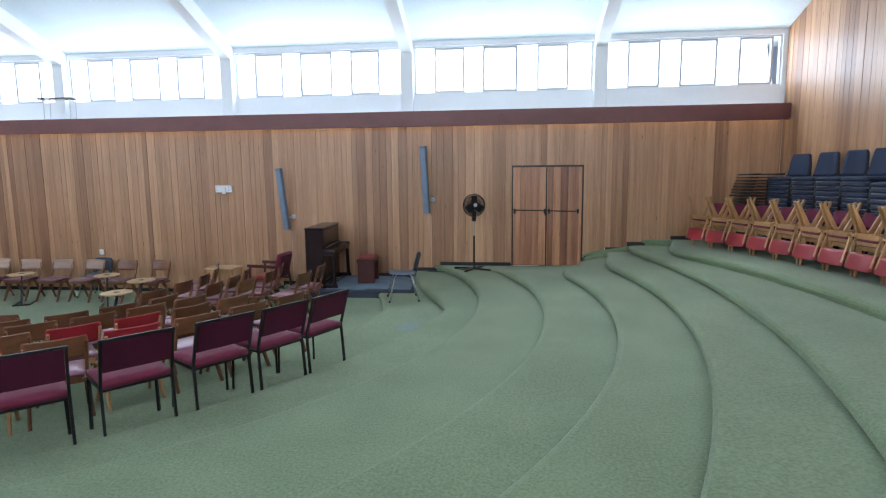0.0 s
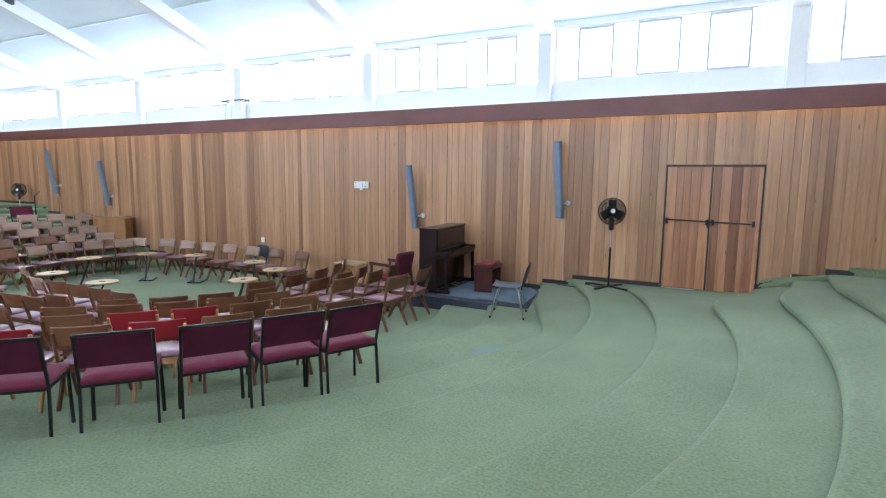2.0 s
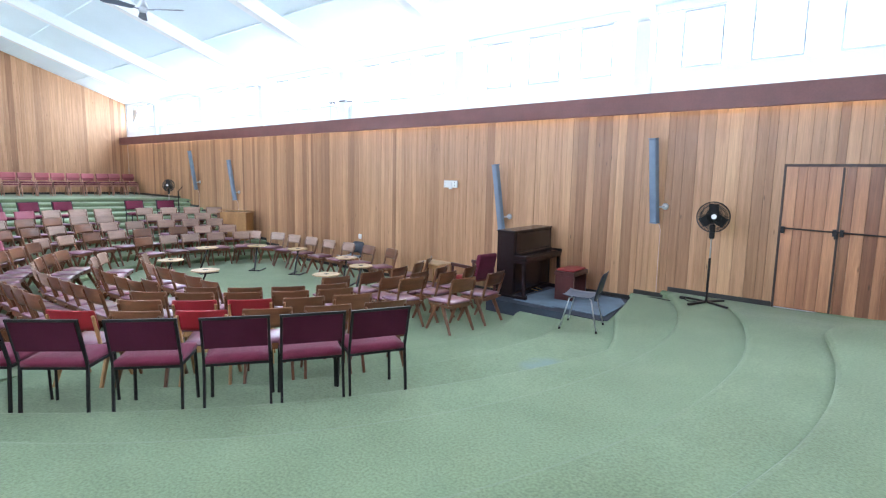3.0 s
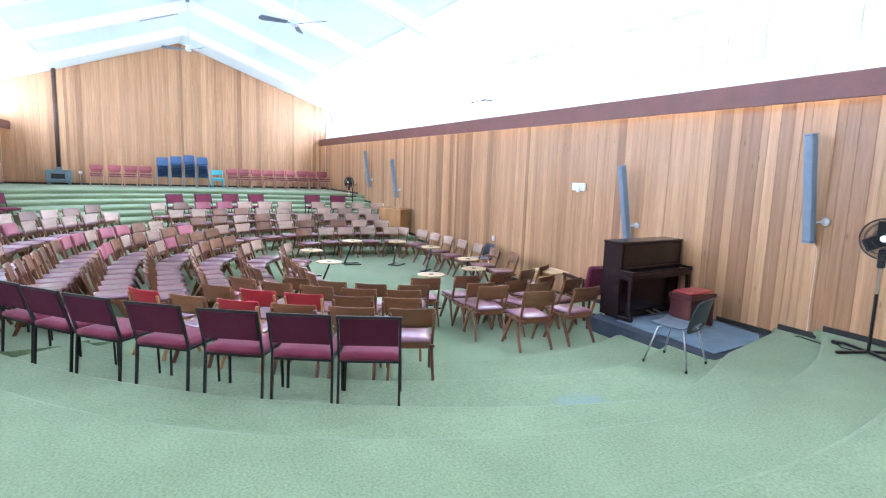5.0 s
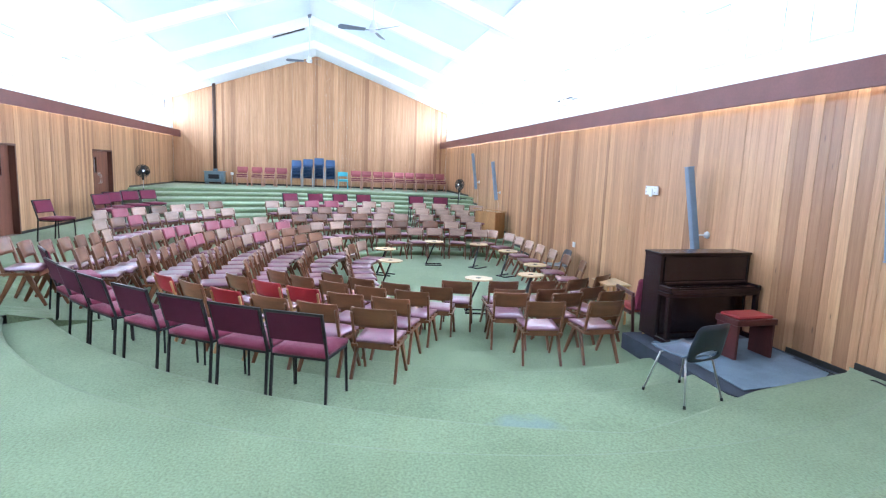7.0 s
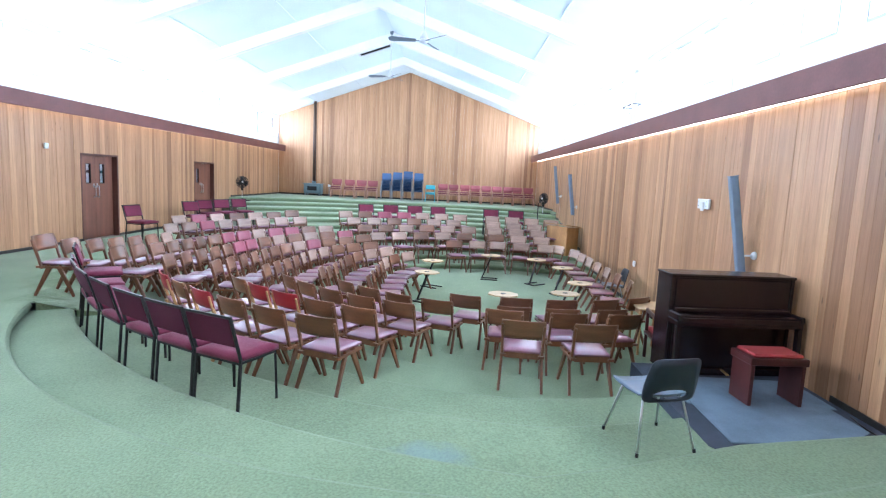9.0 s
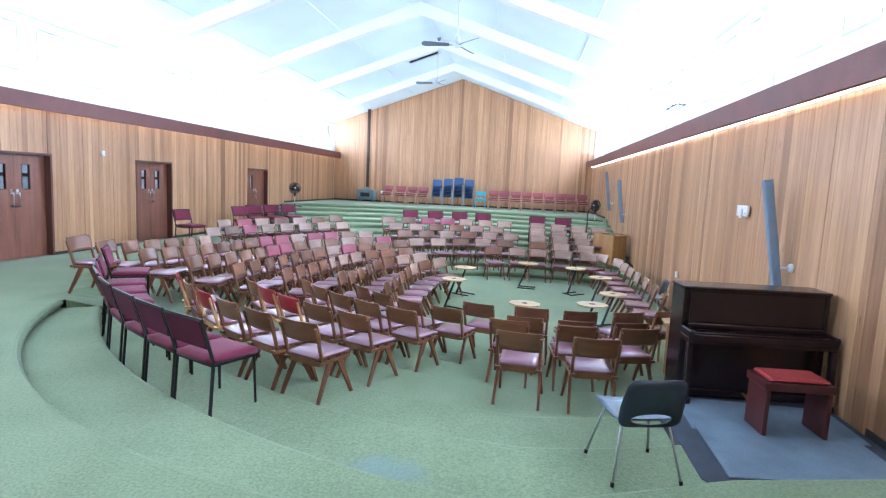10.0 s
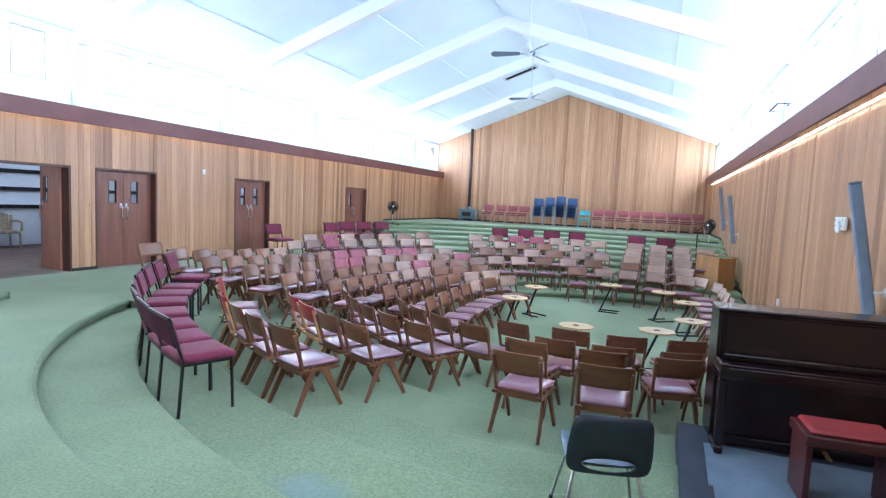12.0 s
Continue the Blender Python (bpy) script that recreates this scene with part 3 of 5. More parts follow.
for i, (a, b) in enumerate(SOUTH_DOORS):
    y0, y1 = SOUTH - 0.24, SOUTH + 0.006
    label = "open red-brown double door to the foyer" if i == 0 else "closed red-brown double door with narrow glass panes"
    frame_ob = door_frame("door_%d" % (i + 1), a, b, y0, y1, label)
    a, b = a + 0.047, b - 0.047
    if i == 0:
        leaf = leaf_with_pane(frame_ob, 0, b - a - 0.65, -0.02, 0.02, (0.42, 0.55), DOOR_LIGHT)
        pull_handle(leaf, b - a - 0.73, 0.02, 1.12)
        leaf.matrix_basis = pose(a + 0.02, SOUTH - 0.2, 0, 0, 0, -97)
        other = leaf_with_pane(frame_ob, 0, b - a - 0.65, -0.02, 0.02, (0.42, 0.55), DOOR_BROWN)
        other.matrix_basis = pose(b - 0.02, SOUTH - 0.2, 0, 0, 0, 270)
        continue
    c = (a + b) / 2
    ly0, ly1 = SOUTH - 0.17, SOUTH - 0.13
    for x0, x1, s in ((a, c - 0.002, 1), (c + 0.002, b, -1)):
        inner = x1 if s > 0 else x0
        pane = (inner - 0.33, inner - 0.17) if s > 0 else (inner + 0.17, inner + 0.33)
        if i == 3 and s > 0:
            leaf = part("door_leaf", boxed(x0, x1, ly0, ly1, 0.012, DOOR_H - 0.05), DOOR_BROWN, frame_ob)
        else:
            leaf = leaf_with_pane(frame_ob, x0, x1, ly0, ly1, pane, DOOR_BROWN)
        pull_handle(leaf, inner - s * 0.06, ly1, 1.12)

# north door lined with the same boards
a, b = NORTH_DOOR
door_n = structure(part("door_5", boxed(a + 0.03, b - 0.03, NORTH + 0.004, NORTH + 0.026, 0.01, DOOR_H - 0.02), DARK), "closed double door faced with timber boards and a push bar", "door")
bm = bmesh.new()
# the two dark side strips draw the narrow shadows beside the leaves
box(bm, a + 0.002, a + 0.028, NORTH - 0.030, NORTH + 0.003, 0.0, DOOR_H + 0.014)
box(bm, b - 0.028, b - 0.002, NORTH - 0.030, NORTH + 0.003, 0.0, DOOR_H + 0.014)
box(bm, a + 0.028, b - 0.028, NORTH - 0.038, NORTH + 0.003, DOOR_H - 0.022, DOOR_H + 0.014)
part("door_frame", bm, DARK, door_n)
lay_boards(door_n, b - a - 0.06, pose(a + 0.03, NORTH + 0.004, 0), lambda p, q: [(0.02, DOOR_H - 0.02, DOOR_H - 0.02)], 77, mat=DOOR_BOARD)
c = (a + b) / 2 - 0.02
part("meeting_stile", boxed(c - 0.013, c + 0.013, NORTH - 0.036, NORTH - 0.02, 0.02, DOOR_H - 0.03), DARK, door_n)
bm = bmesh.new()
rod(bm, (a + 0.05, NORTH - 0.065, 1.14), (b - 0.10, NORTH - 0.065, 1.11), 0.010)
for x in (a + 0.06, c - 0.03, c + 0.05, b - 0.11):
    box(bm, x - 0.02, x + 0.02, NORTH - 0.085, NORTH - 0.02, 1.07, 1.16)
part("push_bar", bm, BLACK_STEEL, door_n, "dark steel push bar")
part("door_handle", boxed(c - 0.03, c + 0.01, NORTH - 0.08, NORTH - 0.03, 1.03, 1.10, bevel=0.006), BLACK_STEEL, door_n)

# ---- foyer beyond the open door ----
for nm, dims, mat, lab, cat in (
        ("floor_foyer", (-21.0, 3.0, -7.7, SOUTH - 0.002, -0.12, 0.004), BROWN_CARPET, "brown carpet of the foyer", "floor"),
        ("wall_foyer", (-21.0, 3.0, -7.9, -7.7, -0.1, 2.7), PLASTER, "white foyer wall with dark rails", "wall"),
        ("wall_foyer_side", (-21.2, -21.0, -8.7, SOUTH - 0.23, -0.1, 2.7), PLASTER, "white side wall of the foyer", "wall"),
        ("ceiling_foyer", (-21.2, 3.0, -4.4, SOUTH - 0.80, 2.7, 2.8), WHITE, "white foyer ceiling", "ceiling")):
    structure(part(nm, boxed(*dims), mat), lab, cat)
for z in (1.02, 1.48, 1.94):
    rail = tagged(part("wall_rail", boxed(-20.9, 2.9, -7.69, -7.62, z - 0.05, z + 0.05, bevel=0.006), BLACK_STEEL), "long dark display rail on the white foyer wall", "rail", "foyer rails")

# wicker armchair against the foyer wall
WICKER = material("pale_wicker", (0.52, 0.40, 0.26), 0.7, vary=0.4, scale=14, fine=120, bump=0.5)
wicker = new("wicker_armchair")
wicker.matrix_basis = pose(-5.42, -7.28, 0.005, 0, 0, -6)
part("seat", boxed(-0.29, 0.29, -0.27, 0.27, 0.36, 0.43, bevel=0.025), WICKER, wicker)
bm = bmesh.new()
for i in range(9):
    u = (i / 8 - 0.5) * 2
    bar(bm, (u * 0.26, -0.27 + 0.06 * u * u, 0.40), (u * 0.29, -0.35 + 0.10 * u * u, 0.88 - 0.08 * u * u), 0.07, 0.022)
part("backrest", bm, WICKER, wicker)
for sx in (-1, 1):
    part("arm", tubed([(sx * 0.29, -0.27, 0.66), (sx * 0.33, 0.05, 0.66), (sx * 0.31, 0.24, 0.63), (sx * 0.29, 0.26, 0.42)], 0.028), WICKER, wicker, smooth=True)
    for y in (-0.24, 0.24):
        part("leg", barred((sx * 0.28, y, 0.0), (sx * 0.26, y, 0.37), 0.045, 0.045, bevel=0.008), WICKER, wicker)
tagged(wicker, "pale wicker armchair against the white foyer wall", "armchair")

# ---- fixtures on the walls ----
SPEAKER = material("blue_grey_cloth", (0.20, 0.265, 0.36), 0.8, vary=0.15, scale=8, fine=300, bump=0.2)
CABLE_PINK = material("pinkish_cable", (0.62, 0.46, 0.43), 0.5, vary=0.05)
PLASTIC_WHITE = material("white_plastic", (0.78, 0.80, 0.80), 0.4, vary=0.05)


def column_speaker(x_top, z_top, x_low, z_low, out, label):
    """A long slim loudspeaker that leans out from the wall at its top."""
    base = new("column_speaker")
    base.matrix_basis = pose(x_low, NORTH - 0.10, z_low)
    top = Vector((x_top - x_low, -out, z_top - z_low))
    bm = bmesh.new()
    bar(bm, (0, 0, 0), top, 0.12, 0.10, bevel=0.012)
    part("cabinet", bm, SPEAKER, base)
    u = top.normalized()
    part("end_cap", barred(u * -0.015, u * 0.0, 0.124, 0.104), SPEAKER, base)
    part("end_cap", barred(top, top + u * 0.015, 0.124, 0.104), SPEAKER, base)
    mid = top * 0.18
    bm = bmesh.new()
    rod(bm, mid, (mid.x + 0.13, 0.06, mid.z + 0.02), 0.012)
    bmesh.ops.create_cone(bm, cap_ends=True, segments=18, radius1=0.055, radius2=0.045, depth=0.03, matrix=pose(mid.x + 0.13, 0.075, mid.z + 0.02, 90))
    part("bracket", bm, FRAME, base, "grey wall bracket", True)
    bm = bmesh.new()
    zf = floor_z(x_low, NORTH - 0.1) + 0.08 - z_low
    tube(bm, [(0.02, 0, 0.0), (0.07, 0.03, -0.04), (0.08, 0.065, -0.12), (0.075, 0.065, zf * 0.6), (0.08, 0.065, zf)], 0.0055, 6)
    part("cable", bm, CABLE_PINK, base)
    return tagged(base, label, "loudspeaker", "column loudspeakers")


LAB = "slim blue-grey column loudspeaker leaning from the timber wall"
column_speaker(0.11, 2.40, 0.15, 1.10, 0.16, LAB)
column_speaker(-2.86, 1.99, -2.82, 0.77, 0.21, LAB)
column_speaker(-13.13, 2.13, -13.13, 0.90, 0.18, LAB)
column_speaker(-15.81, 2.45, -15.79, 1.15, 0.18, LAB)

junction = tagged(part("socket_box", boxed(-4.38, -4.01, NORTH - 0.06, NORTH - 0.024, 1.53, 1.68, bevel=0.008), PLASTIC_WHITE), "white double control box on the timber wall", "control box")
part("knob", boxed(-4.22, -4.14, NORTH - 0.085, NORTH - 0.06, 1.50, 1.63, bevel=0.006), PLASTIC_WHITE, junction)
for dx in (-0.14, 0.12):
    for dz in (0.04, -0.03):
        part("screw", rodded((-4.20 + dx, NORTH - 0.064, 1.605 + dz), (-4.20 + dx, NORTH - 0.06, 1.605 + dz), 0.008), BLACK_STEEL, junction)
for x, z, y in ((-7.12, 0.24, NORTH - 0.03),):
    sensor = tagged(part("wall_switch", boxed(x - 0.05, x + 0.05, y - 0.03, y + 0.006, z - 0.06, z + 0.06, bevel=0.01), PLASTIC_WHITE), "small white switch box low on the timber wall", "switch")
    part("rocker", boxed(x - 0.015, x + 0.015, y - 0.038, y - 0.03, z - 0.025, z + 0.025, bevel=0.003), PLASTIC_WHITE, sensor)
sensor = tagged(part("wall_sensor", boxed(-7.05, -6.95, SOUTH + 0.02, SOUTH + 0.07, 2.04, 2.16, bevel=0.012), PLASTIC_WHITE), "small white sensor on the timber wall", "sensor")
part("lens", boxed(-7.025, -6.975, SOUTH + 0.07, SOUTH + 0.078, 2.06, 2.10, bevel=0.003), PLASTIC_WHITE, sensor)
lamp_w = tagged(part("wall_lamp", boxed(WEST + 0.02, WEST + 0.10, 0.0, 0.12, 1.20, 1.32, bevel=0.02), PLASTIC_WHITE), "small round white lamp on the gable wall", "lamp")
part("stem", rodded((WEST + 0.06, 0.06, 0.74), (WEST + 0.06, 0.06, 1.20), 0.012), CHROME, lamp_w)

# little folding rack standing on the north fascia
rack = new("fascia_rack")
rack.matrix_basis = pose(-7.72, NORTH - 0.21, FASCIA_HIGH)
bm = bmesh.new()
box(bm, -0.40, 0.40, -0.09, -0.06, 0.42, 0.445)
box(bm, -0.38, 0.38, 0.09, 0.12, 0.42, 0.44)
box(bm, -0.40, -0.35, -0.06, 0.09, 0.42, 0.44)
box(bm, 0.35, 0.40, -0.06, 0.09, 0.42, 0.44)
part("top_frame", bm, BLACK_STEEL, rack)
for x, y in ((-0.24, -0.07), (0.36, -0.07), (-0.24, 0.10), (0.36, 0.10)):
    part("leg", barred((x - 0.02, y, 0.0), (x, y, 0.42), 0.012, 0.012), FRAME, rack, "thin grey leg")
tagged(rack, "small black metal rack standing on the fascia ledge", "rack")


# ---- fans ----
FAN_GREY = material("fan_blade_grey", (0.16, 0.20, 0.26), 0.45, vary=0.1)
FAN_BODY = material("fan_body_pale", (0.62, 0.66, 0.70), 0.4, vary=0.05)


def ceiling_fan(x, y, z, turn):
    base = new("ceiling_fan")
    base.matrix_basis = pose(x, y, z, 0, 0, turn)
    up = roof_z(y) - z
    part("rod", rodded((0, 0, 0.1), (0, 0, up), 0.014), FAN_BODY, base)
    part("canopy", rodded((0, 0, up - 0.10), (0, 0, up + 0.02), 0.04, 0.075, 16), FAN_GREY, base)
    bm = bmesh.new()
    rod(bm, (0, 0, -0.04), (0, 0, 0.03), 0.07, 0.10, 20)
    rod(bm, (0, 0, 0.03), (0, 0, 0.20), 0.10, 0.03, 20)
    part("motor", bm, FAN_BODY, base, smooth=True)
    for k in range(3):
        bm = bmesh.new()
        box(bm, 0.08, 0.20, -0.02, 0.02, -0.008, 0.0)
        v = [bm.verts.new(p) for p in ((0.17, -0.05, -0.016), (0.66, -0.085, -0.036), (0.735, -0.05, -0.028), (0.75, 0.02, 0.0), (0.70, 0.075, 0.022), (0.17, 0.045, 0.016))]
        w = [bm.verts.new(p.co + Vector((0, 0, 0.008))) for p in v]
        bm.faces.new(v[::-1])
        bm.faces.new(w)
        for i in range(6):
            bm.faces.new((v[i], v[(i + 1) % 6], w[(i + 1) % 6], w[i]))
        part("blade", bm, FAN_GREY, base, at=pose(0, 0, 0, 0, 0, 120 * k))
    return tagged(base, "three-bladed ceiling fan hanging from a thin rod", "ceiling fan", "ceiling fans")


ceiling_fan(-7.78, 5.28, 4.68, 40)
ceiling_fan(-15.02, 3.7, 5.20, 30)


def fan_head(base, z, tilt):
    """Round caged fan head at height z."""
    head = pose(0, 0, z, 0, 0, 0) @ pose(0, 0, 0, tilt, 0, 0)
    bm = bmesh.new()
    for r, y in ((0.215, -0.02), (0.215, 0.02), (0.17, 0.07), (0.17, -0.07), (0.10, 0.085), (0.10, -0.085)):
        pts = [(r * math.cos(a), y, r * math.sin(a)) for a in np.linspace(0, 2 * math.pi, 33)]
        tube(bm, pts, 0.004 if r < 0.2 else 0.007, 5)
    for s in (-1, 1):
        for k in range(56):
            a = 2 * math.pi * k / 56
            tube(bm, [(0.04 * math.cos(a), 0.09 * s, 0.04 * math.sin(a)), (0.17 * math.cos(a), 0.07 * s, 0.17 * math.sin(a)), (0.215 * math.cos(a), 0.02 * s, 0.215 * math.sin(a))], 0.0026, 4)
    cage = part("cage", bm, BLACK_STEEL, base, at=head)
    part("hub_cap", rodded((0, -0.10, 0), (0, -0.085, 0), 0.035, n=18), CHROME, cage, "silver hub cap")
    part("motor", rodded((0, 0.0, 0), (0, 0.17, 0), 0.07, 0.045, 16), BLACK_STEEL, base, at=head)
    for k in range(3):
        bm = bmesh.new()
        m = pose(0, 0, 0, 0, 120 * k, 0) @ pose(0, -0.03, 0.105, 0, 0, 25)
        box(bm, -0.075, 0.075, -0.003, 0.003, -0.085, 0.08, m, bevel=0.002)
        part("blade", bm, BLACK_STEEL, base, at=head)


def pedestal_fan(x, y, turn, label, low=0.0):
    base = new("pedestal_fan")
    base.matrix_basis = pose(x, y, floor_z(x, y), 0, 0, turn)
    for k in range(4):
        bm = bmesh.new()
        bar(bm, (0.02, 0, 0.03), (0.36, 0, 0.018), 0.04, 0.03, bevel=0.006)
        part("foot", bm, BLACK_STEEL, base, at=pose(0, 0, 0.0, 0, 0, 45 + 90 * k))
    part("pole", rodded((0, 0, 0.02), (0, 0, 0.62 - low), 0.017), BLACK_STEEL, base)
    part("upper_pole", rodded((0, 0, 0.62 - low), (0, 0, 0.92 - low), 0.011), CHROME, base, "thin chrome upper pole")
    part("neck", boxed(-0.035, 0.035, -0.03, 0.05, 0.90 - low, 1.10 - low, bevel=0.012), BLACK_STEEL, base)
    fan_head(base, 1.21 - low, -6)
    return tagged(base, label, "fan", "standing fans")


pedestal_fan(1.13, 9.42, 20, "black pedestal fan on cross feet beside the timber wall", -0.05)
pedestal_fan(-17.4, 9.58, 40, "black pedestal fan standing on the west steps", 0.62)
pedestal_fan(-16.3, -1.9, 120, "black pedestal fan standing near the closed doors", 0.5)

# ---- air vent on the ceiling ----
yv = 3.07
vent = new("ceiling_vent")
vent.matrix_basis = pose(-16.45, yv, roof_z(yv) - 0.005, math.degrees(math.atan(SLOPE)), 0, 0)
bm = bmesh.new()
for p in ((-0.2, 0.2, -0.78, -0.72), (-0.2, 0.2, 0.42, 0.48), (-0.2, -0.16, -0.72, 0.42), (0.16, 0.2, -0.72, 0.42)):
    box(bm, *p, -0.05, 0.0)
part("frame", bm, FAN_BODY, vent)
part("backing", boxed(-0.16, 0.16, -0.72, 0.42, -0.012, -0.002), BLACK_STEEL, vent)
for k in range(4):
    part("slat", barred((-0.10 + 0.065 * k, -0.72, -0.025), (-0.10 + 0.065 * k, 0.42, -0.025), 0.004, 0.03), BLACK_STEEL, vent)
tagged(vent, "long slatted air vent in the white ceiling", "air vent")

# ---- piano corner ----
PIANO = material("dark_polished_wood", (0.016, 0.007, 0.009), 0.24, vary=0.2, scale=2, stretch=(1, 6, 6), fine=30, bump=0.02)
BENCH_WOOD = material("mahogany", (0.075, 0.018, 0.017), 0.3, vary=0.3, scale=2, stretch=(5, 5, 1), fine=24, bump=0.03)
RED_VINYL = material("red_vinyl", (0.28, 0.026, 0.027), 0.42, vary=0.12, scale=4, fine=120, bump=0.05)
BRASS = material("brass", (0.75, 0.52, 0.22), 0.3, 1.0, vary=0.1)
IVORY = material("ivory_keys", (0.75, 0.72, 0.65), 0.35, vary=0.05)
DARK_MAT = material("charcoal_carpet", (0.046, 0.056, 0.082), 0.95, vary=0.3, scale=4, fine=90, bump=0.4)
GREY_RUG = material("blue_grey_rug", (0.155, 0.21, 0.275), 0.95, vary=0.25, scale=3, fine=110, bump=0.4)
PZ = -0.232

bm = bmesh.new()
low = [bm.verts.new((x, y, -0.66)) for x, y in ((-1.97, 8.25), (0.06, 8.23), (0.15, 8.29), (-0.04, 9.20), (-0.22, NORTH - 0.015), (-1.97, NORTH - 0.015))]
high = [bm.verts.new((v.co.x, v.co.y, PZ)) for v in low]
bm.faces.new(low[::-1])
bm.faces.new(high)
for i in range(6):
    bm.faces.new((low[i], low[(i + 1) % 6], high[(i + 1) % 6], high[i]))
platform = structure(part("platform", bm, DARK_MAT), "low charcoal carpeted platform under the piano", "platform")


def rug_piece(pts, z, label):
    bm = bmesh.new()
    low = [bm.verts.new((x, y, z)) for x, y in pts]
    high = [bm.verts.new((x, y, z + 0.009)) for x, y in pts]
    bm.faces.new(low[::-1])
    bm.faces.new(high)
    n = len(pts)
    for i in range(n):
        bm.faces.new((low[i], low[(i + 1) % n], high[(i + 1) % n], high[i]))
    return tagged(part("rug", bm, GREY_RUG), label, "rug", "grey rugs")


rug_piece([(-1.56, 8.44), (-0.80, 8.42), (-0.82, 9.85), (-1.56, 9.85)], PZ, "blue-grey rug offcut lying under the piano keys")
rug_piece([(-0.86, 8.45), (0.03, 8.43), (-0.07, 9.44), (-0.30, 9.78), (-0.90, 9.76)], PZ + 0.010, "blue-grey rug offcut lying under the bench")

piano = new("upright_piano")
piano.matrix_basis = pose(-1.61, 8.475, PZ, 0, 0, 5)
H_P, W_P = 1.13, 1.40
part("body", boxed(-0.29, 0.0, 0.04, W_P - 0.04, 0.09, H_P - 0.03, bevel=0.004), PIANO, piano)
part("side_panel", boxed(-0.31, 0.01, 0.0, 0.04, 0.04, H_P - 0.03, bevel=0.006), PIANO, piano)
part("side_panel", boxed(-0.31, 0.01, W_P - 0.04, W_P, 0.04, H_P - 0.03, bevel=0.006), PIANO, piano)
part("lid", boxed(-0.32, 0.025, -0.01, W_P + 0.01, H_P - 0.03, H_P, bevel=0.008), PIANO, piano)
part("upper_panel", boxed(0.004, 0.018, 0.06, W_P - 0.06, 0.76, H_P - 0.05, bevel=0.004), PIANO, piano)
keybed = part("keybed", boxed(0.0, 0.22, 0.0, W_P, 0.60, 0.66, bevel=0.006), PIANO, piano)
part("key_slip", boxed(0.205, 0.235, 0.03, W_P - 0.03, 0.64, 0.70, bevel=0.006), PIANO, keybed)
part("fallboard", boxed(0.02, 0.20, 0.05, W_P - 0.05, 0.69, 0.715, bevel=0.006), PIANO, piano)
part("fallboard_rail", boxed(0.02, 0.06, 0.05, W_P - 0.05, 0.715, 0.77, bevel=0.01), PIANO, piano)
for y in (0.03, W_P - 0.03):
    bm = bmesh.new()
    y0, y1 = (0.0, 0.06) if y < 0.5 else (W_P - 0.06, W_P)
    box(bm, 0.0, 0.24, y0, y1, 0.66, 0.735, bevel=0.012)
    part("arm", bm, PIANO, piano)
    part("leg", barred((0.205, y, 0.07), (0.185, y, 0.60), 0.06, 0.06, bevel=0.008), PIANO, piano)
    part("toe_block", boxed(0.0, 0.26, y - 0.03, y + 0.03, 0.012, 0.075, bevel=0.01), PIANO, piano)
part("plinth", boxed(-0.29, 0.03, 0.04, W_P - 0.04, 0.012, 0.09, bevel=0.006), PIANO, piano)
part("lower_panel", boxed(-0.005, 0.012, 0.06, W_P - 0.06, 0.11, 0.58, bevel=0.004), PIANO, piano)
for y in (0.66, 0.82):
    part("pedal", barred((0.02, y, 0.075), (0.15, y, 0.055), 0.035, 0.012, bevel=0.003), BRASS, piano, "brass pedal")
for x, y in ((-0.26, 0.06), (-0.26, W_P - 0.06)):
    part("castor", rodded((x, y - 0.02, 0.02), (x, y + 0.02, 0.02), 0.02), BRASS, piano)
tagged(piano, "closed dark upright piano standing on grey rugs", "piano")

bench = new("piano_bench")
bench.matrix_basis = pose(-0.94, 9.22, PZ + 0.019, 0, 0, 4)
for y in (-0.25, 0.25):
    part("end_panel", boxed(-0.16, 0.16, y - 0.018, y + 0.018, 0.0, 0.44, bevel=0.004), BENCH_WOOD, bench)
part("box_frame", boxed(-0.175, 0.175, -0.285, 0.285, 0.40, 0.47, bevel=0.006), BENCH_WOOD, bench)
part("cushion", boxed(-0.155, 0.155, -0.25, 0.25, 0.47, 0.505, bevel=0.018), RED_VINYL, bench, "red vinyl cushion")
tagged(bench, "mahogany piano bench with a red cushion", "bench")

# cable and plug along the wall
bm = bmesh.new()
tube(bm, [(-0.60, 9.82, PZ + 0.03), (-0.36, 9.80, PZ + 0.015), (-0.12, 9.78, -0.20), (0.2, 9.80, -0.108), (0.52, 9.74, -0.108), (0.76, 9.52, 0.012), (0.9, 9.36, 0.012), (1.08, 9.38, 0.02)], 0.008, 6)
cable = tagged(part("power_cable", bm, BLACK_STEEL, smooth=True), "black power cable trailing along the wall to the fan", "cable")
part("plug", boxed(0.74, 0.83, 9.44, 9.50, 0.006, 0.05, bevel=0.01), BLACK_STEEL, cable)


# ---- chairs ----
CHAIR_WOOD = material("chair_timber", (0.185, 0.070, 0.030), 0.32, vary=0.3, scale=3, stretch=(3, 3, 1), fine=30, bump=0.04, random_tone=0.18)
CHAIR_PALE = material("pale_chair_timber", (0.50, 0.27, 0.11), 0.42, vary=0.25, scale=3, stretch=(3, 3, 1), fine=30, bump=0.04, random_tone=0.15)
BACK_PLY = material("plywood_back", (0.195, 0.078, 0.036), 0.30, vary=0.3, scale=2.5, stretch=(1, 6, 6), fine=30, bump=0.03, random_tone=0.22)
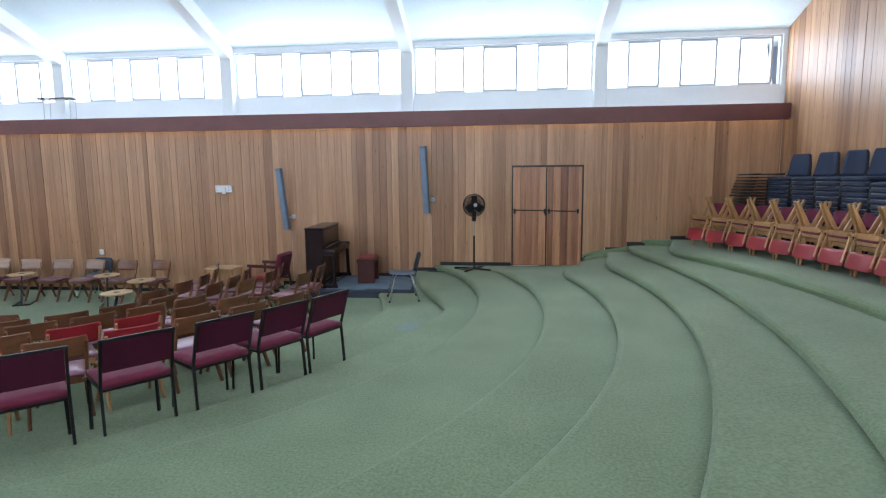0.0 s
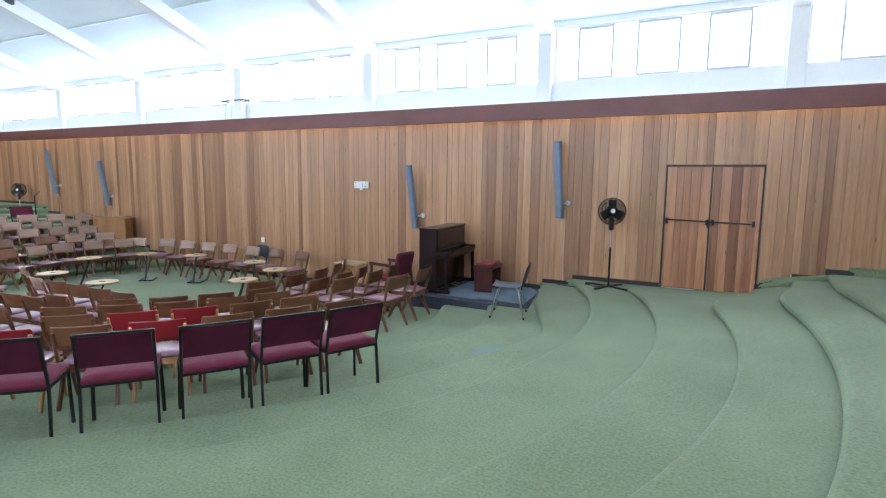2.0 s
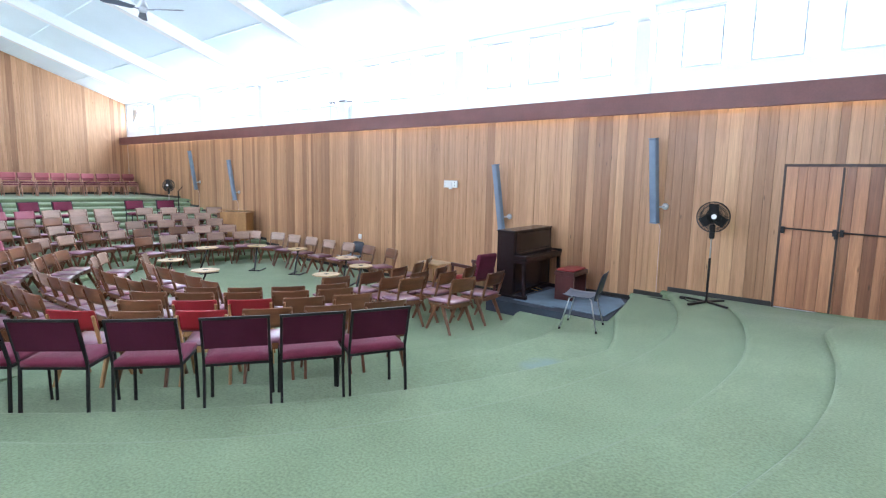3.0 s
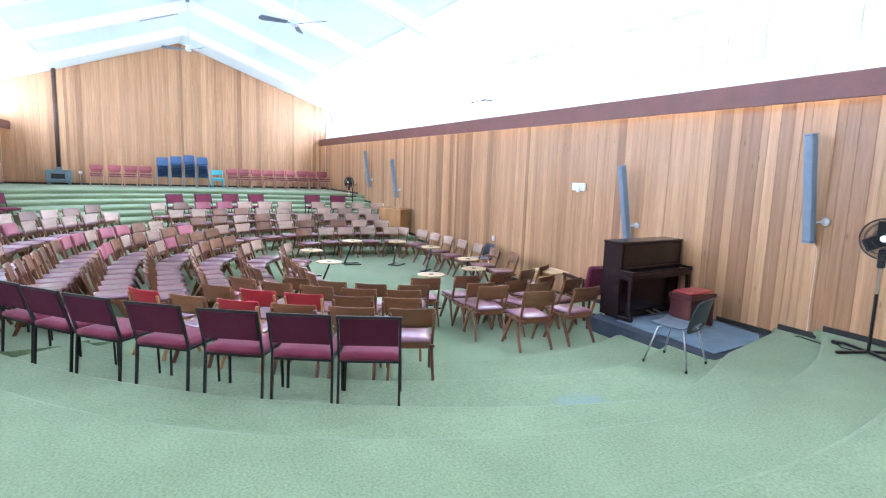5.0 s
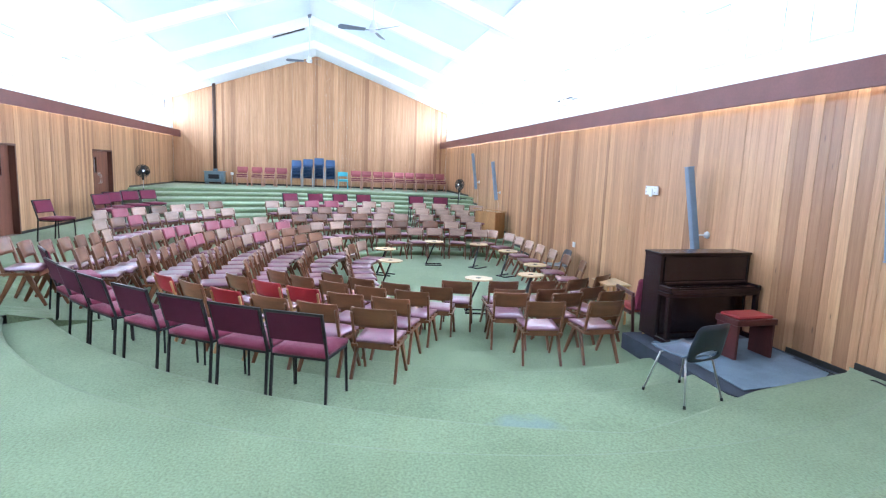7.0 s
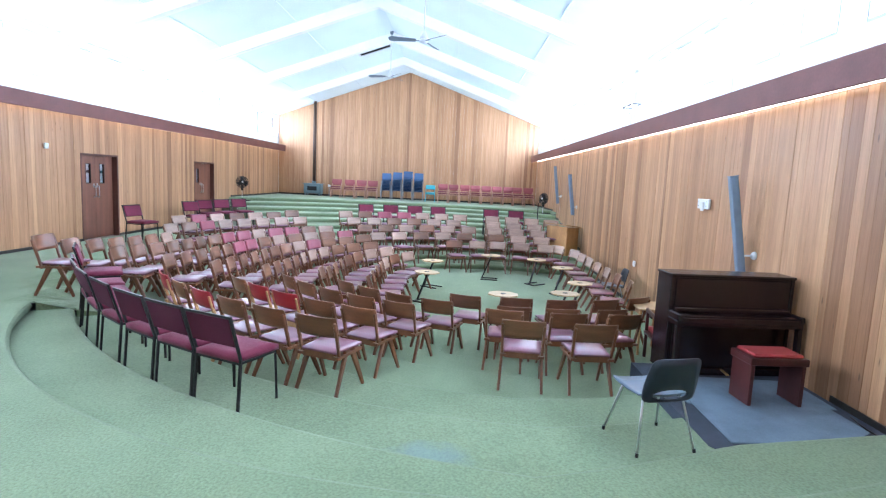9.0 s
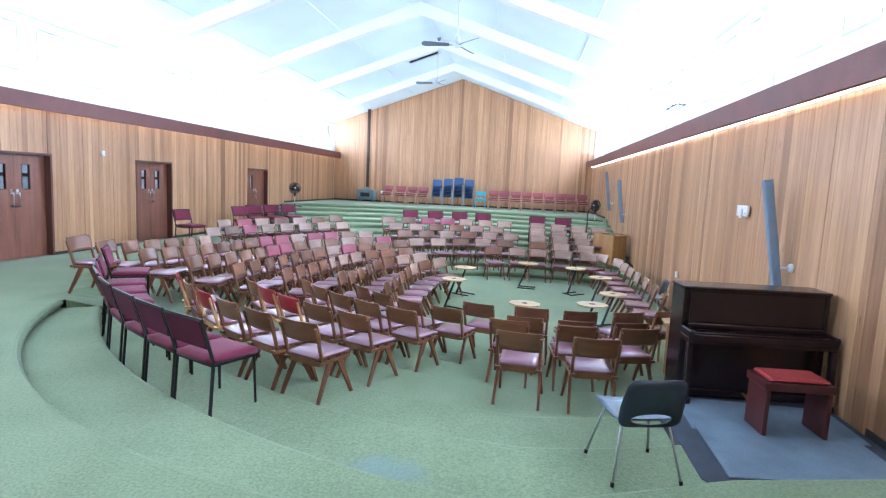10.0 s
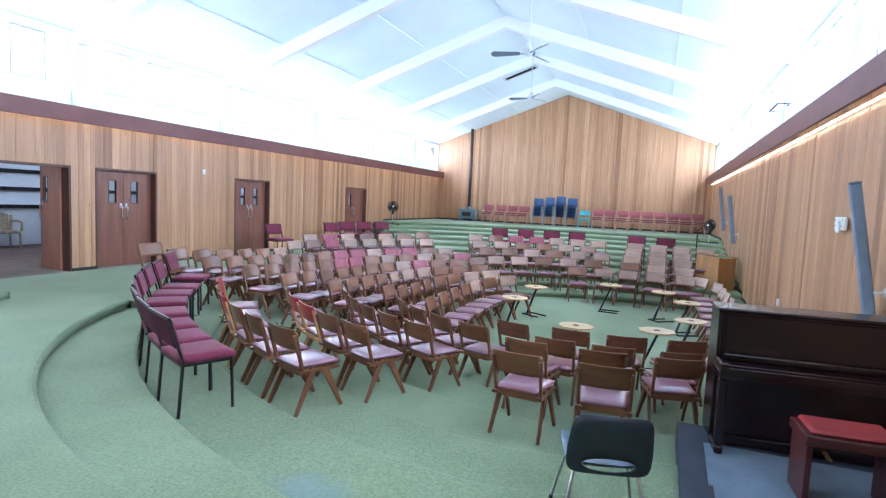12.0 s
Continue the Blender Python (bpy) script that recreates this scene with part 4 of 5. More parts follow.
# plywood back with the sheen of the far rows put into a paler, greyer colour
BACK_SHEEN = material("sheen_pale_plywood_back", (0.40, 0.255, 0.19), 0.40, vary=0.25, scale=2.5, stretch=(1, 6, 6), fine=30, bump=0.03, random_tone=0.2)
PLUM_VINYL = material("plum_vinyl", (0.235, 0.082, 0.132), 0.27, vary=0.16, scale=5, fine=140, bump=0.03, random_tone=0.12, spec=1.0)
BURGUNDY = material("burgundy_cloth", (0.165, 0.020, 0.049), 0.9, vary=0.2, scale=6, fine=260, bump=0.25, sheen=0.08, spec=0.3)
DARK_BURGUNDY = material("dark_burgundy_backing", (0.070, 0.010, 0.027), 0.85, vary=0.15, scale=5, fine=200, bump=0.1, spec=0.2)
RED_BACK = material("red_painted_back", (0.30, 0.016, 0.023), 0.4, vary=0.12, scale=4, fine=60, bump=0.03)
PINK_BACK = material("rose_back", (0.30, 0.06, 0.09), 0.5, vary=0.15, scale=4, fine=60, bump=0.04)
GREY_FRAME = material("grey_steel", (0.34, 0.34, 0.34), 0.35, 0.7, vary=0.1)
NAVY = material("navy_cloth", (0.020, 0.032, 0.070), 0.85, vary=0.2, scale=6, fine=220, bump=0.25)
BLUE_PLASTIC = material("blue_plastic", (0.035, 0.085, 0.19), 0.35, vary=0.1, fine=120, bump=0.03)
SLATE_PLASTIC = material("slate_plastic", (0.020, 0.030, 0.048), 0.42, vary=0.12, fine=160, bump=0.04)
# same plastic as the back; window sheen is put into the lighter colour
SLATE_SEAT = material("sheen_lit_slate_seat", (0.07, 0.115, 0.18), 0.38, vary=0.12, fine=160, bump=0.04)
gloss = SLATE_SEAT.node_tree.nodes["Principled BSDF"]
gloss.inputs["Coat Weight"].default_value = 0.4
gloss.inputs["Coat Roughness"].default_value = 0.3
gloss.inputs["Coat IOR"].default_value = 1.8
gloss = PLUM_VINYL.node_tree.nodes["Principled BSDF"]
gloss.inputs["Coat Weight"].default_value = 0.6
gloss.inputs["Coat Roughness"].default_value = 0.28
gloss.inputs["Coat IOR"].default_value = 1.7
TURQUOISE = material("turquoise_paint", (0.06, 0.42, 0.50), 0.4, vary=0.1)
TABLE_TOP = material("pale_table_top", (0.60, 0.42, 0.24), 0.35, vary=0.2, scale=2, stretch=(1, 8, 1), fine=30, bump=0.02)


def shell(bm, width, x_bow, rows, thick, n=10, taper=1.0):
    """A bent panel: rows of (y, z, width factor) from low to high, bowed back by x_bow at its middle."""
    def grid(off):
        g = []
        for y, z, f in rows:
            line = []
            for i in range(n + 1):
                u = i / n * 2 - 1
                line.append(bm.verts.new((u * width / 2 * f, y - x_bow * (1 - u * u) - off, z)))
            g.append(line)
        return g
    a, b = grid(0.0), grid(thick)
    m = len(rows)
    for i in range(m - 1):
        for j in range(n):
            bm.faces.new((a[i][j + 1], a[i][j], a[i + 1][j], a[i + 1][j + 1]))
            bm.faces.new((b[i][j], b[i][j + 1], b[i + 1][j + 1], b[i + 1][j]))
    for j in range(n):
        bm.faces.new((a[0][j], a[0][j + 1], b[0][j + 1], b[0][j]))
        bm.faces.new((a[-1][j + 1], a[-1][j], b[-1][j], b[-1][j + 1]))
    for i in range(m - 1):
        bm.faces.new((a[i][0], b[i][0], b[i + 1][0], a[i + 1][0]))
        bm.faces.new((b[i][n], a[i][n], a[i + 1][n], b[i + 1][n]))
    return bm


def cushion(bm, w0, w1, y0, y1, z0, z1, n=6):
    """A padded seat, wider in front, domed on top."""
    tops = []
    for i in range(n + 1):
        v = i / n
        y = y0 + (y1 - y0) * v
        w = w0 + (w1 - w0) * v
        line = []
        for j in range(n + 1):
            u = j / n * 2 - 1
            edge = max(abs(u), abs(v * 2 - 1))
            drop = 0.0 if edge < 0.7 else (edge - 0.7) / 0.3
            line.append(bm.verts.new((u * w / 2 * (1 - 0.03 * (1 if edge > 0.99 else 0)), y, z1 - 0.014 * drop * drop + 0.005 * (1 - edge))))
        tops.append(line)
    ring = [tops[0][j] for j in range(n + 1)] + [tops[i][n] for i in range(1, n + 1)] + [tops[n][j] for j in range(n - 1, -1, -1)] + [tops[i][0] for i in range(n - 1, 0, -1)]
    low = [bm.verts.new((v.co.x, v.co.y, z0)) for v in ring]
    for i in range(n):
        for j in range(n):
            bm.faces.new((tops[i][j], tops[i][j + 1], tops[i + 1][j + 1], tops[i + 1][j]))
    k = len(ring)
    for i in range(k):
        bm.faces.new((ring[i], low[i], low[(i + 1) % k], ring[(i + 1) % k]))
    bm.faces.new(low)
    bmesh.ops.recalc_face_normals(bm, faces=bm.faces)
    return bm


def wood_chair(seat_mat, back_mat, wood, label, category="chair", group="wooden hall chairs", upholstered=False, splay=1.0):
    """Timber chair facing +y: splayed side legs, padded seat, bowed backrest between two posts."""
    base = new("wooden_chair")
    part("seat", cushion(bmesh.new(), 0.37, 0.43, -0.19, 0.21, 0.395, 0.435), seat_mat, base, smooth=True)
    bm = bmesh.new()
    box(bm, -0.185, 0.185, 0.15, 0.175, 0.335, 0.394)
    box(bm, -0.175, 0.175, -0.185, -0.16, 0.335, 0.394)
    for s in (-1, 1):
        bar(bm, (s * 0.19, -0.21, 0.365), (s * 0.195, 0.19, 0.365), 0.058, 0.026)
    part("seat_frame", bm, wood, base)
    if splay < 1:
        part("front_apron", boxed(-0.225, 0.225, 0.196, 0.220, 0.40, 0.475, bevel=0.006), wood, base)
    for s in (-1, 1):
        part("front_leg", taper((s * 0.215, 0.05 + 0.185 * splay + 0.13 * (1 - splay), 0.0), (s * 0.197, 0.05 + 0.12 * (1 - splay), 0.385), 0.026, 0.034, 0.028, 0.066), wood, base)
        part("rear_leg", taper((s * 0.215, -0.05 - 0.185 * splay - 0.13 * (1 - splay), 0.0), (s * 0.197, -0.05 - 0.12 * (1 - splay), 0.385), 0.026, 0.034, 0.028, 0.066), wood, base)
        part("back_post", barred((s * 0.197, -0.15, 0.34), (s * 0.205, -0.255, 0.70), 0.026, 0.034, bevel=0.006), wood, base)
    rows = [(-0.195, 0.555, 0.96), (-0.205, 0.59, 1.0), (-0.235, 0.70, 1.0), (-0.247, 0.735, 0.985), (-0.25, 0.745, 0.95)]
    if upholstered:
        bm = shell(bmesh.new(), 0.44, 0.03, [(y + 0.012, z, f) for y, z, f in rows], 0.035)
    else:
        bm = shell(bmesh.new(), 0.44, 0.035, rows, 0.012)
    part("backrest", bm, back_mat, base, smooth=True)
    return tagged(base, label, category, group)


def metal_chair():
    """Black tube chair facing +y with burgundy seat and back pads."""
    base = new("metal_chair")
    for s in (-1, 1):
        part("front_leg", barred((s * 0.236, 0.20, 0.0), (s * 0.226, 0.19, 0.41), 0.019, 0.019), BLACK_STEEL, base)
        part("rear_leg", barred((s * 0.236, -0.22, 0.0), (s * 0.233, -0.185, 0.43), 0.019, 0.019), BLACK_STEEL, base)
        part("back_post", barred((s * 0.233, -0.185, 0.43), (s * 0.233, -0.285, 0.77), 0.019, 0.019), BLACK_STEEL, base)
    bm = bmesh.new()
    bar(bm, (-0.226, 0.19, 0.40), (0.226, 0.19, 0.40), 0.019, 0.019)
    bar(bm, (-0.233, -0.185, 0.40), (0.233, -0.185, 0.40), 0.019, 0.019)
    for s in (-1, 1):
        bar(bm, (s * 0.22, -0.185, 0.40), (s * 0.226, 0.19, 0.40), 0.019, 0.019)
    part("seat_frame", bm, BLACK_STEEL, base)
    part("seat", cushion(bmesh.new(), 0.46, 0.48, -0.20, 0.225, 0.412, 0.468), BURGUNDY, base, smooth=True)
    bm = bmesh.new()
    m = pose(0, -0.252, 0.655, 16.4, 0, 0)
    box(bm, -0.221, 0.221, -0.002, 0.028, -0.115, 0.115, m, bevel=0.01)
    part("backrest", bm, BURGUNDY, base)
    bm = bmesh.new()
    box(bm, -0.221, 0.221, -0.012, -0.003, -0.118, 0.118, m)
    part("back_cover", bm, DARK_BURGUNDY, base, "dark burgundy back panel")
    part("top_rail", barred((-0.244, -0.287, 0.777), (0.244, -0.287, 0.777), 0.019, 0.019), BLACK_STEEL, base)
    return tagged(base, "black steel chair with burgundy cloth seat and back", "chair", "black steel chairs")


def plastic_chair():
    """Moulded slate shell on splayed chrome legs, facing +y."""
    base = new("plastic_chair")
    seat = [(0.22, 0.445, 0.98), (0.16, 0.43, 1.0), (0.0, 0.42, 1.0), (-0.14, 0.425, 0.98), (-0.185, 0.45, 0.95)]
    bm = bmesh.new()
    n = 8
    grid_a, grid_b = [], []
    for y, z, f in seat:
        grid_a.append([bm.verts.new(((i / n * 2 - 1) * 0.215 * f, y, z + 0.02 * abs(i / n * 2 - 1) ** 3)) for i in range(n + 1)])
        grid_b.append([bm.verts.new(((i / n * 2 - 1) * 0.215 * f, y, z - 0.01 + 0.02 * abs(i / n * 2 - 1) ** 3)) for i in range(n + 1)])
    for i in range(len(seat) - 1):
        for j in range(n):
            bm.faces.new((grid_a[i][j], grid_a[i][j + 1], grid_a[i + 1][j + 1], grid_a[i + 1][j]))
            bm.faces.new((grid_b[i][j + 1], grid_b[i][j], grid_b[i + 1][j], grid_b[i + 1][j + 1]))
    for i in range(len(seat) - 1):
        bm.faces.new((grid_a[i][0], grid_a[i + 1][0], grid_b[i + 1][0], grid_b[i][0]))
        bm.faces.new((grid_a[i + 1][n], grid_a[i][n], grid_b[i][n], grid_b[i + 1][n]))
    for j in range(n):
        bm.faces.new((grid_a[0][j + 1], grid_a[0][j], grid_b[0][j], grid_b[0][j + 1]))
    bmesh.ops.recalc_face_normals(bm, faces=bm.faces)
    part("seat", bm, SLATE_SEAT, base, "slate seat coloured lighter blue-grey for its window sheen", True)
    bm = bmesh.new()
    # one bent panel with rounded corners and an oval hand hole low down
    m, layers = 72, 4

    def back_point(x, z):
        return (x, -0.185 - 0.20 * (z - 0.43) - 0.10 * (z - 0.43) ** 2 - 0.03 * (1 - (x / 0.22) ** 2) * min(1.0, max(0.0, (z - 0.38) / 0.1)), z)

    def rim(a):
        lo, hi = 0.0, 0.6
        for _ in range(24):
            r = (lo + hi) / 2
            x, z = r * math.cos(a), 0.462 + r * math.sin(a)
            half = 0.225 - 0.10 * max(0.0, z - 0.55)
            lo, hi = (r, hi) if (abs(x) / half) ** 7 + (abs(z - 0.578) / 0.182) ** 7 < 1 else (lo, r)
        return lo

    front, back = [], []
    for k in range(layers + 1):
        f, g = [], []
        for i in range(m):
            a = 2 * math.pi * i / m
            r0 = 1 / math.sqrt((math.cos(a) / 0.145) ** 2 + (math.sin(a) / 0.046) ** 2)
            r = r0 + (rim(a) - r0) * k / layers
            p = back_point(r * math.cos(a), 0.462 + r * math.sin(a))
            f.append(bm.verts.new(p))
            g.append(bm.verts.new((p[0], p[1] - 0.010, p[2])))
        front.append(f)
        back.append(g)
    for i in range(m):
        j = (i + 1) % m
        for k in range(layers):
            bm.faces.new((front[k][i], front[k][j], front[k + 1][j], front[k + 1][i]))
            bm.faces.new((back[k][j], back[k][i], back[k + 1][i], back[k + 1][j]))
        bm.faces.new((front[0][j], front[0][i], back[0][i], back[0][j]))
        bm.faces.new((front[-1][i], front[-1][j], back[-1][j], back[-1][i]))
    bmesh.ops.recalc_face_normals(bm, faces=bm.faces)
    part("backrest", bm, SLATE_PLASTIC, base, smooth=True)
    for sx in (-1, 1):
        for sy in (-1, 1):
            leg = part("leg", tubed([(sx * 0.245, sy * 0.235, 0.012), (sx * 0.17, sy * 0.14, 0.40), (sx * 0.13, sy * 0.11, 0.418)], 0.009), CHROME, base, "thin chrome leg", True)
            part("foot", rodded((sx * 0.246, sy * 0.236, 0.0), (sx * 0.244, sy * 0.233, 0.03), 0.013), BLACK_STEEL, leg)
    part("crossbar", tubed([(-0.13, 0.11, 0.415), (0.13, 0.11, 0.415)], 0.008), CHROME, base)
    part("crossbar", tubed([(-0.13, -0.11, 0.415), (0.13, -0.11, 0.415)], 0.008), CHROME, base)
    return tagged(base, "slate blue plastic chair on thin chrome legs", "chair")


plain = wood_chair(PLUM_VINYL, BACK_PLY, CHAIR_WOOD, "brown wooden chair with a plum vinyl seat and plywood back")
sheened = wood_chair(PLUM_VINYL, BACK_SHEEN, CHAIR_WOOD, "wooden chair with a plum seat and plywood back coloured pale for its sheen")
red = wood_chair(PLUM_VINYL, RED_BACK, CHAIR_PALE, "pale wooden chair with a bright red back and plum seat")
rose = wood_chair(PLUM_VINYL, PINK_BACK, CHAIR_WOOD, "wooden chair with a rose padded back and plum seat", upholstered=True)
crimson = wood_chair(BURGUNDY, RED_BACK, CHAIR_PALE, "upturned pale wooden chair with a red back on another chair", group="stacked wooden chairs", upholstered=True)
straight = wood_chair(BURGUNDY, BURGUNDY, CHAIR_PALE, "pale wooden chair with a burgundy back under an upturned one", group="stacked wooden chairs", upholstered=True, splay=0.0)
ROSE_PAD = material("dusky_rose_back", (0.33, 0.075, 0.085), 0.5, vary=0.15, scale=4, fine=60, bump=0.04, random_tone=0.2)
ROSE_WOOD = material("rose_brown_timber", (0.50, 0.26, 0.18), 0.45, vary=0.25, scale=3, stretch=(3, 3, 1), fine=30, bump=0.04, random_tone=0.15)
rosy = wood_chair(BURGUNDY, ROSE_PAD, ROSE_WOOD, "rose-brown wooden chair with a dusky rose back by the gable", group="chairs along the gable wall", upholstered=True)
metal = metal_chair()
slate = plastic_chair()
spare = [plain, sheened, red, rose, crimson, straight, rosy, metal, slate]



def sized(ob, k):
    """The chair as a whole made larger."""
    for data in {o.data for o in ob.children_recursive}:
        data.transform(Matrix.Scale(k, 4))


for kind, k in ((plain, 1.07), (sheened, 1.07), (red, 1.07), (rose, 1.07), (metal, 1.09), (slate, 1.03)):
    sized(kind, k)

jig = random.Random(4)


def seat_at(kind, r, th, turn=0.0, jitter=1.0):
    """A chair at polar place (r, degrees) about the arena's centre, facing the centre."""
    a = radians(th)
    x, y = CX + r * math.cos(a), CY + r * math.sin(a)
    z = max(floor_z(x + dx, y + dy) for dx in (-0.12, 0.12) for dy in (-0.12, 0.12)) if in_ramp(a) else floor_z(x, y)
    face = th + 90 + turn + jig.uniform(-3, 3) * jitter
    return copy_thing(kind, pose(x, y, z + 0.001, 0, 0, face))


def tread_mid(j, th):
    a = radians(th)
    return (riser_r(j - 1, a) + riser_r(j, a)) / 2


# black steel chairs on the fifth tread
for i, th in enumerate((-25.9, -30.4, -35.2, -40.6, -46.2, -51.0, -55.7, -60.2)):
    seat_at(metal, 6.97, th, 2, jitter=0.4)

# south-east block, rows below the black chairs
for r, start, stop, step, reds in ((6.08, -22.9, -52, 5.3, (3, 5)), (5.20, -23.7, -54, 6.1, (2, 3)), (4.33, -23.5, -54, 7.3, ()), (3.52, -21.5, -52, 9.1, ()), (3.0, -17.5, -23, 10.4, ())):
    th, i = start, 0
    while th > stop:
        seat_at(red if i in reds else plain, r, th)
        th -= step
        i += 1

# north-east block beside the piano
for r, angles in ((4.99, (-4.4, 3.8)), (4.12, (-6.8, 3.1, 12.4)), (3.46, (-5.2, 4.8, 15.5)), (2.88, (-4.5, 7.4, 20.0, 32.0))):
    for th in angles:
        seat_at(plain, r, th)

# south block on the ramp: straight rows that bend at their west ends
BEND = -6.5
for y, start, last in ((5.02, -4.50, -122), (4.23, -4.60, -128), (3.43, -4.27, -131), (2.76, -3.98, -133), (2.08, -3.87, -134), (1.37, -3.75, -134), (0.78, -3.06, -90)):
    x, gap = start, 0.535
    end = BEND if last < -91 else -6.4
    while x > end:
        z = max(floor_z(x + dx, y + dy) for dx in (-0.15, 0.15) for dy in (-0.15, 0.15))
        copy_thing(plain if x > -6.2 or jig.random() < 0.6 else sheened, pose(x, y, z + 0.001, 0, 0, 6 + jig.uniform(-3, 3)))
        x -= gap
    th, rad = -90.0 - math.degrees((end - x) / (CY - y)), CY - y
    while th > last:
        a = radians(th)
        px, py = BEND + rad * math.cos(a), CY + rad * math.sin(a)
        z = max(floor_z(px + dx, py + dy) for dx in (-0.15, 0.15) for dy in (-0.15, 0.15))
        kind = jig.choice((plain, sheened, sheened))
        if rad > 4.5 and jig.random() < 0.22:
            kind = rose
        copy_thing(kind, pose(px, py, z + 0.001, 0, 0, th + 90 + jig.uniform(-3, 3)))
        th -= math.degrees(0.54 / rad)
for r, start, stop in ((7.15, -97, -134), (7.9, -106, -135)):
    th, step = start, math.degrees(0.6 / r)
    while th > stop:
        seat_at(jig.choice((sheened, sheened, rose, sheened, plain)), r, th)
        th -= step
for r, th in ((8.75, -102.5), (9.4, -117.2), (10.0, -122.0), (10.3, -126.2), (10.6, -130.4)):
    seat_at(metal, r, th)

# west block: two groups with an aisle between
for j in range(6):
    for start, stop in (((-164.0, -173.5) if j == 0 else (-139.0 - 1.2 * j, -173.0)), (-180.5, -199.5)):
        r0 = 3.95 if j == 0 else tread_mid(j, start)
        th, step = start, math.degrees(0.62 / r0)
        if j == 5:
            start = th = -151.0 if start > -175 else -180.5
            stop = -172.0 if th > -175 else -189
            step = math.degrees(0.82 / r0)
        while th > stop:
            r = 3.95 if j == 0 else tread_mid(j, th)
            kind = metal if j == 5 else jig.choice((sheened, sheened, sheened, plain))
            if j == 4 and th > -160 and jig.random() < 0.4:
                kind = rose
            seat_at(kind, r, th, jitter=0.7)
            th -= step

# along the north wall
for i in range(8):
    x = -10.4 + 0.72 * i
    y = 9.0 if i else 8.75
    copy_thing(sheened if i < 6 else plain, pose(x, y, floor_z(x, y) + 0.001, 0, 0, 180 + (35, 18, 8, 2, 0, -4, -6, -14)[i]))
blue_one = copy_thing(slate, pose(-6.92, 9.40, floor_z(-6.92, 9.40) + 0.001, 0, 0, 178))

copy_thing(slate, pose(0.02, 7.75, floor_z(0.02, 7.75) + 0.001, 0, 0, 105))


# ---- stacked chairs on the east landing ----
def upturned(kind, m):
    """A chair lying seat to seat on another one."""
    return copy_thing(kind, m @ pose(0, 0.05, 0.872, 180, 0, 0))


for i in range(11):
    ang = radians(21.2 - 2.44 * i)
    x, y = -5.64 + 11.66 * math.cos(ang), 4.74 + 11.66 * math.sin(ang)
    m = pose(x + 0.11, y, floor_z(x + 0.20, y) + 0.001, 0, 0, 90 + math.degrees(ang) * 0.9)
    copy_thing(straight, m)
    upturned(crimson, m)


def stacking_chair():
    """Padded navy chair on a black frame, facing +y."""
    base = new("stacking_chair")
    part("seat", cushion(bmesh.new(), 0.38, 0.41, -0.2, 0.20, 0.425, 0.485), NAVY, base, smooth=True)
    bm = shell(bmesh.new(), 0.38, 0.03, [(-0.205, 0.50, 0.95), (-0.22, 0.54, 1.0), (-0.25, 0.72, 0.94), (-0.265, 0.83, 0.84), (-0.268, 0.86, 0.72)], 0.04)
    part("backrest", bm, NAVY, base, smooth=True)
    for s in (-1, 1):
        part("leg", tubed([(s * 0.215, 0.19, 0.0), (s * 0.21, 0.18, 0.41), (s * 0.21, -0.16, 0.42), (s * 0.2, -0.235, 0.52), (s * 0.17, -0.27, 0.74)], 0.011), BLACK_STEEL, base, smooth=True)
        part("leg", tubed([(s * 0.22, -0.24, 0.0), (s * 0.212, -0.12, 0.41)], 0.011), BLACK_STEEL, base, smooth=True)
    part("crossbar", tubed([(-0.21, 0.17, 0.41), (0.21, 0.17, 0.41)], 0.010), CHROME, base)
    return tagged(base, "navy padded chair in a stack by the gable wall", "chair", "stacked navy chairs")


navy = stacking_chair()
spare.append(navy)
for k, (x, y, n, turn) in enumerate(((6.42, 8.56, 11, 112), (6.50, 7.94, 11, 110), (6.52, 7.30, 11, 108), (6.52, 6.68, 11, 106), (6.52, 6.08, 10, 92))):
    z = floor_z(x, y)
    for i in range(n):
        copy_thing(navy, pose(x - 0.004 * i * math.sin(radians(turn)), y + 0.004 * i * math.cos(radians(turn)), z + 0.001 + 0.072 * i, 0, 0, turn + jig.uniform(-1.5, 1.5)))


def folded_chair():
    """A folded chair lying flat: brown ply seat and back between two steel tubes."""
    base = new("folding_chair")
    part("seat", boxed(-0.19, 0.19, -0.36, 0.02, 0.008, 0.026, bevel=0.005), DARK, base)
    part("backrest", boxed(-0.19, 0.19, 0.20, 0.38, 0.008, 0.026, bevel=0.005), DARK, base)
    for s in (-1, 1):
        part("side_tube", tubed([(s * 0.205, -0.40, 0.017), (s * 0.205, 0.40, 0.017)], 0.015), BLACK_STEEL, base, "", True)
    part("end_cap", rodded((s * 0.205, -0.425, 0.017), (s * 0.205, -0.40, 0.017), 0.016), CHROME, base, "chrome end cap")
    part("top_tube", tubed([(-0.205, 0.40, 0.017), (0.205, 0.40, 0.017)], 0.012), BLACK_STEEL, base)
    return tagged(base, "dark brown folding chair lying in a leaning stack", "chair", "folded chairs")


folded = folded_chair()
spare.append(folded)
zf = floor_z(5.9, 8.95)
for i in range(24):
    k = i / 23
    copy_thing(folded, pose(5.92 + 0.26 * k * k, 9.02, zf + 0.004 + 0.0535 * i, 0, 0, jig.uniform(-2, 2)))


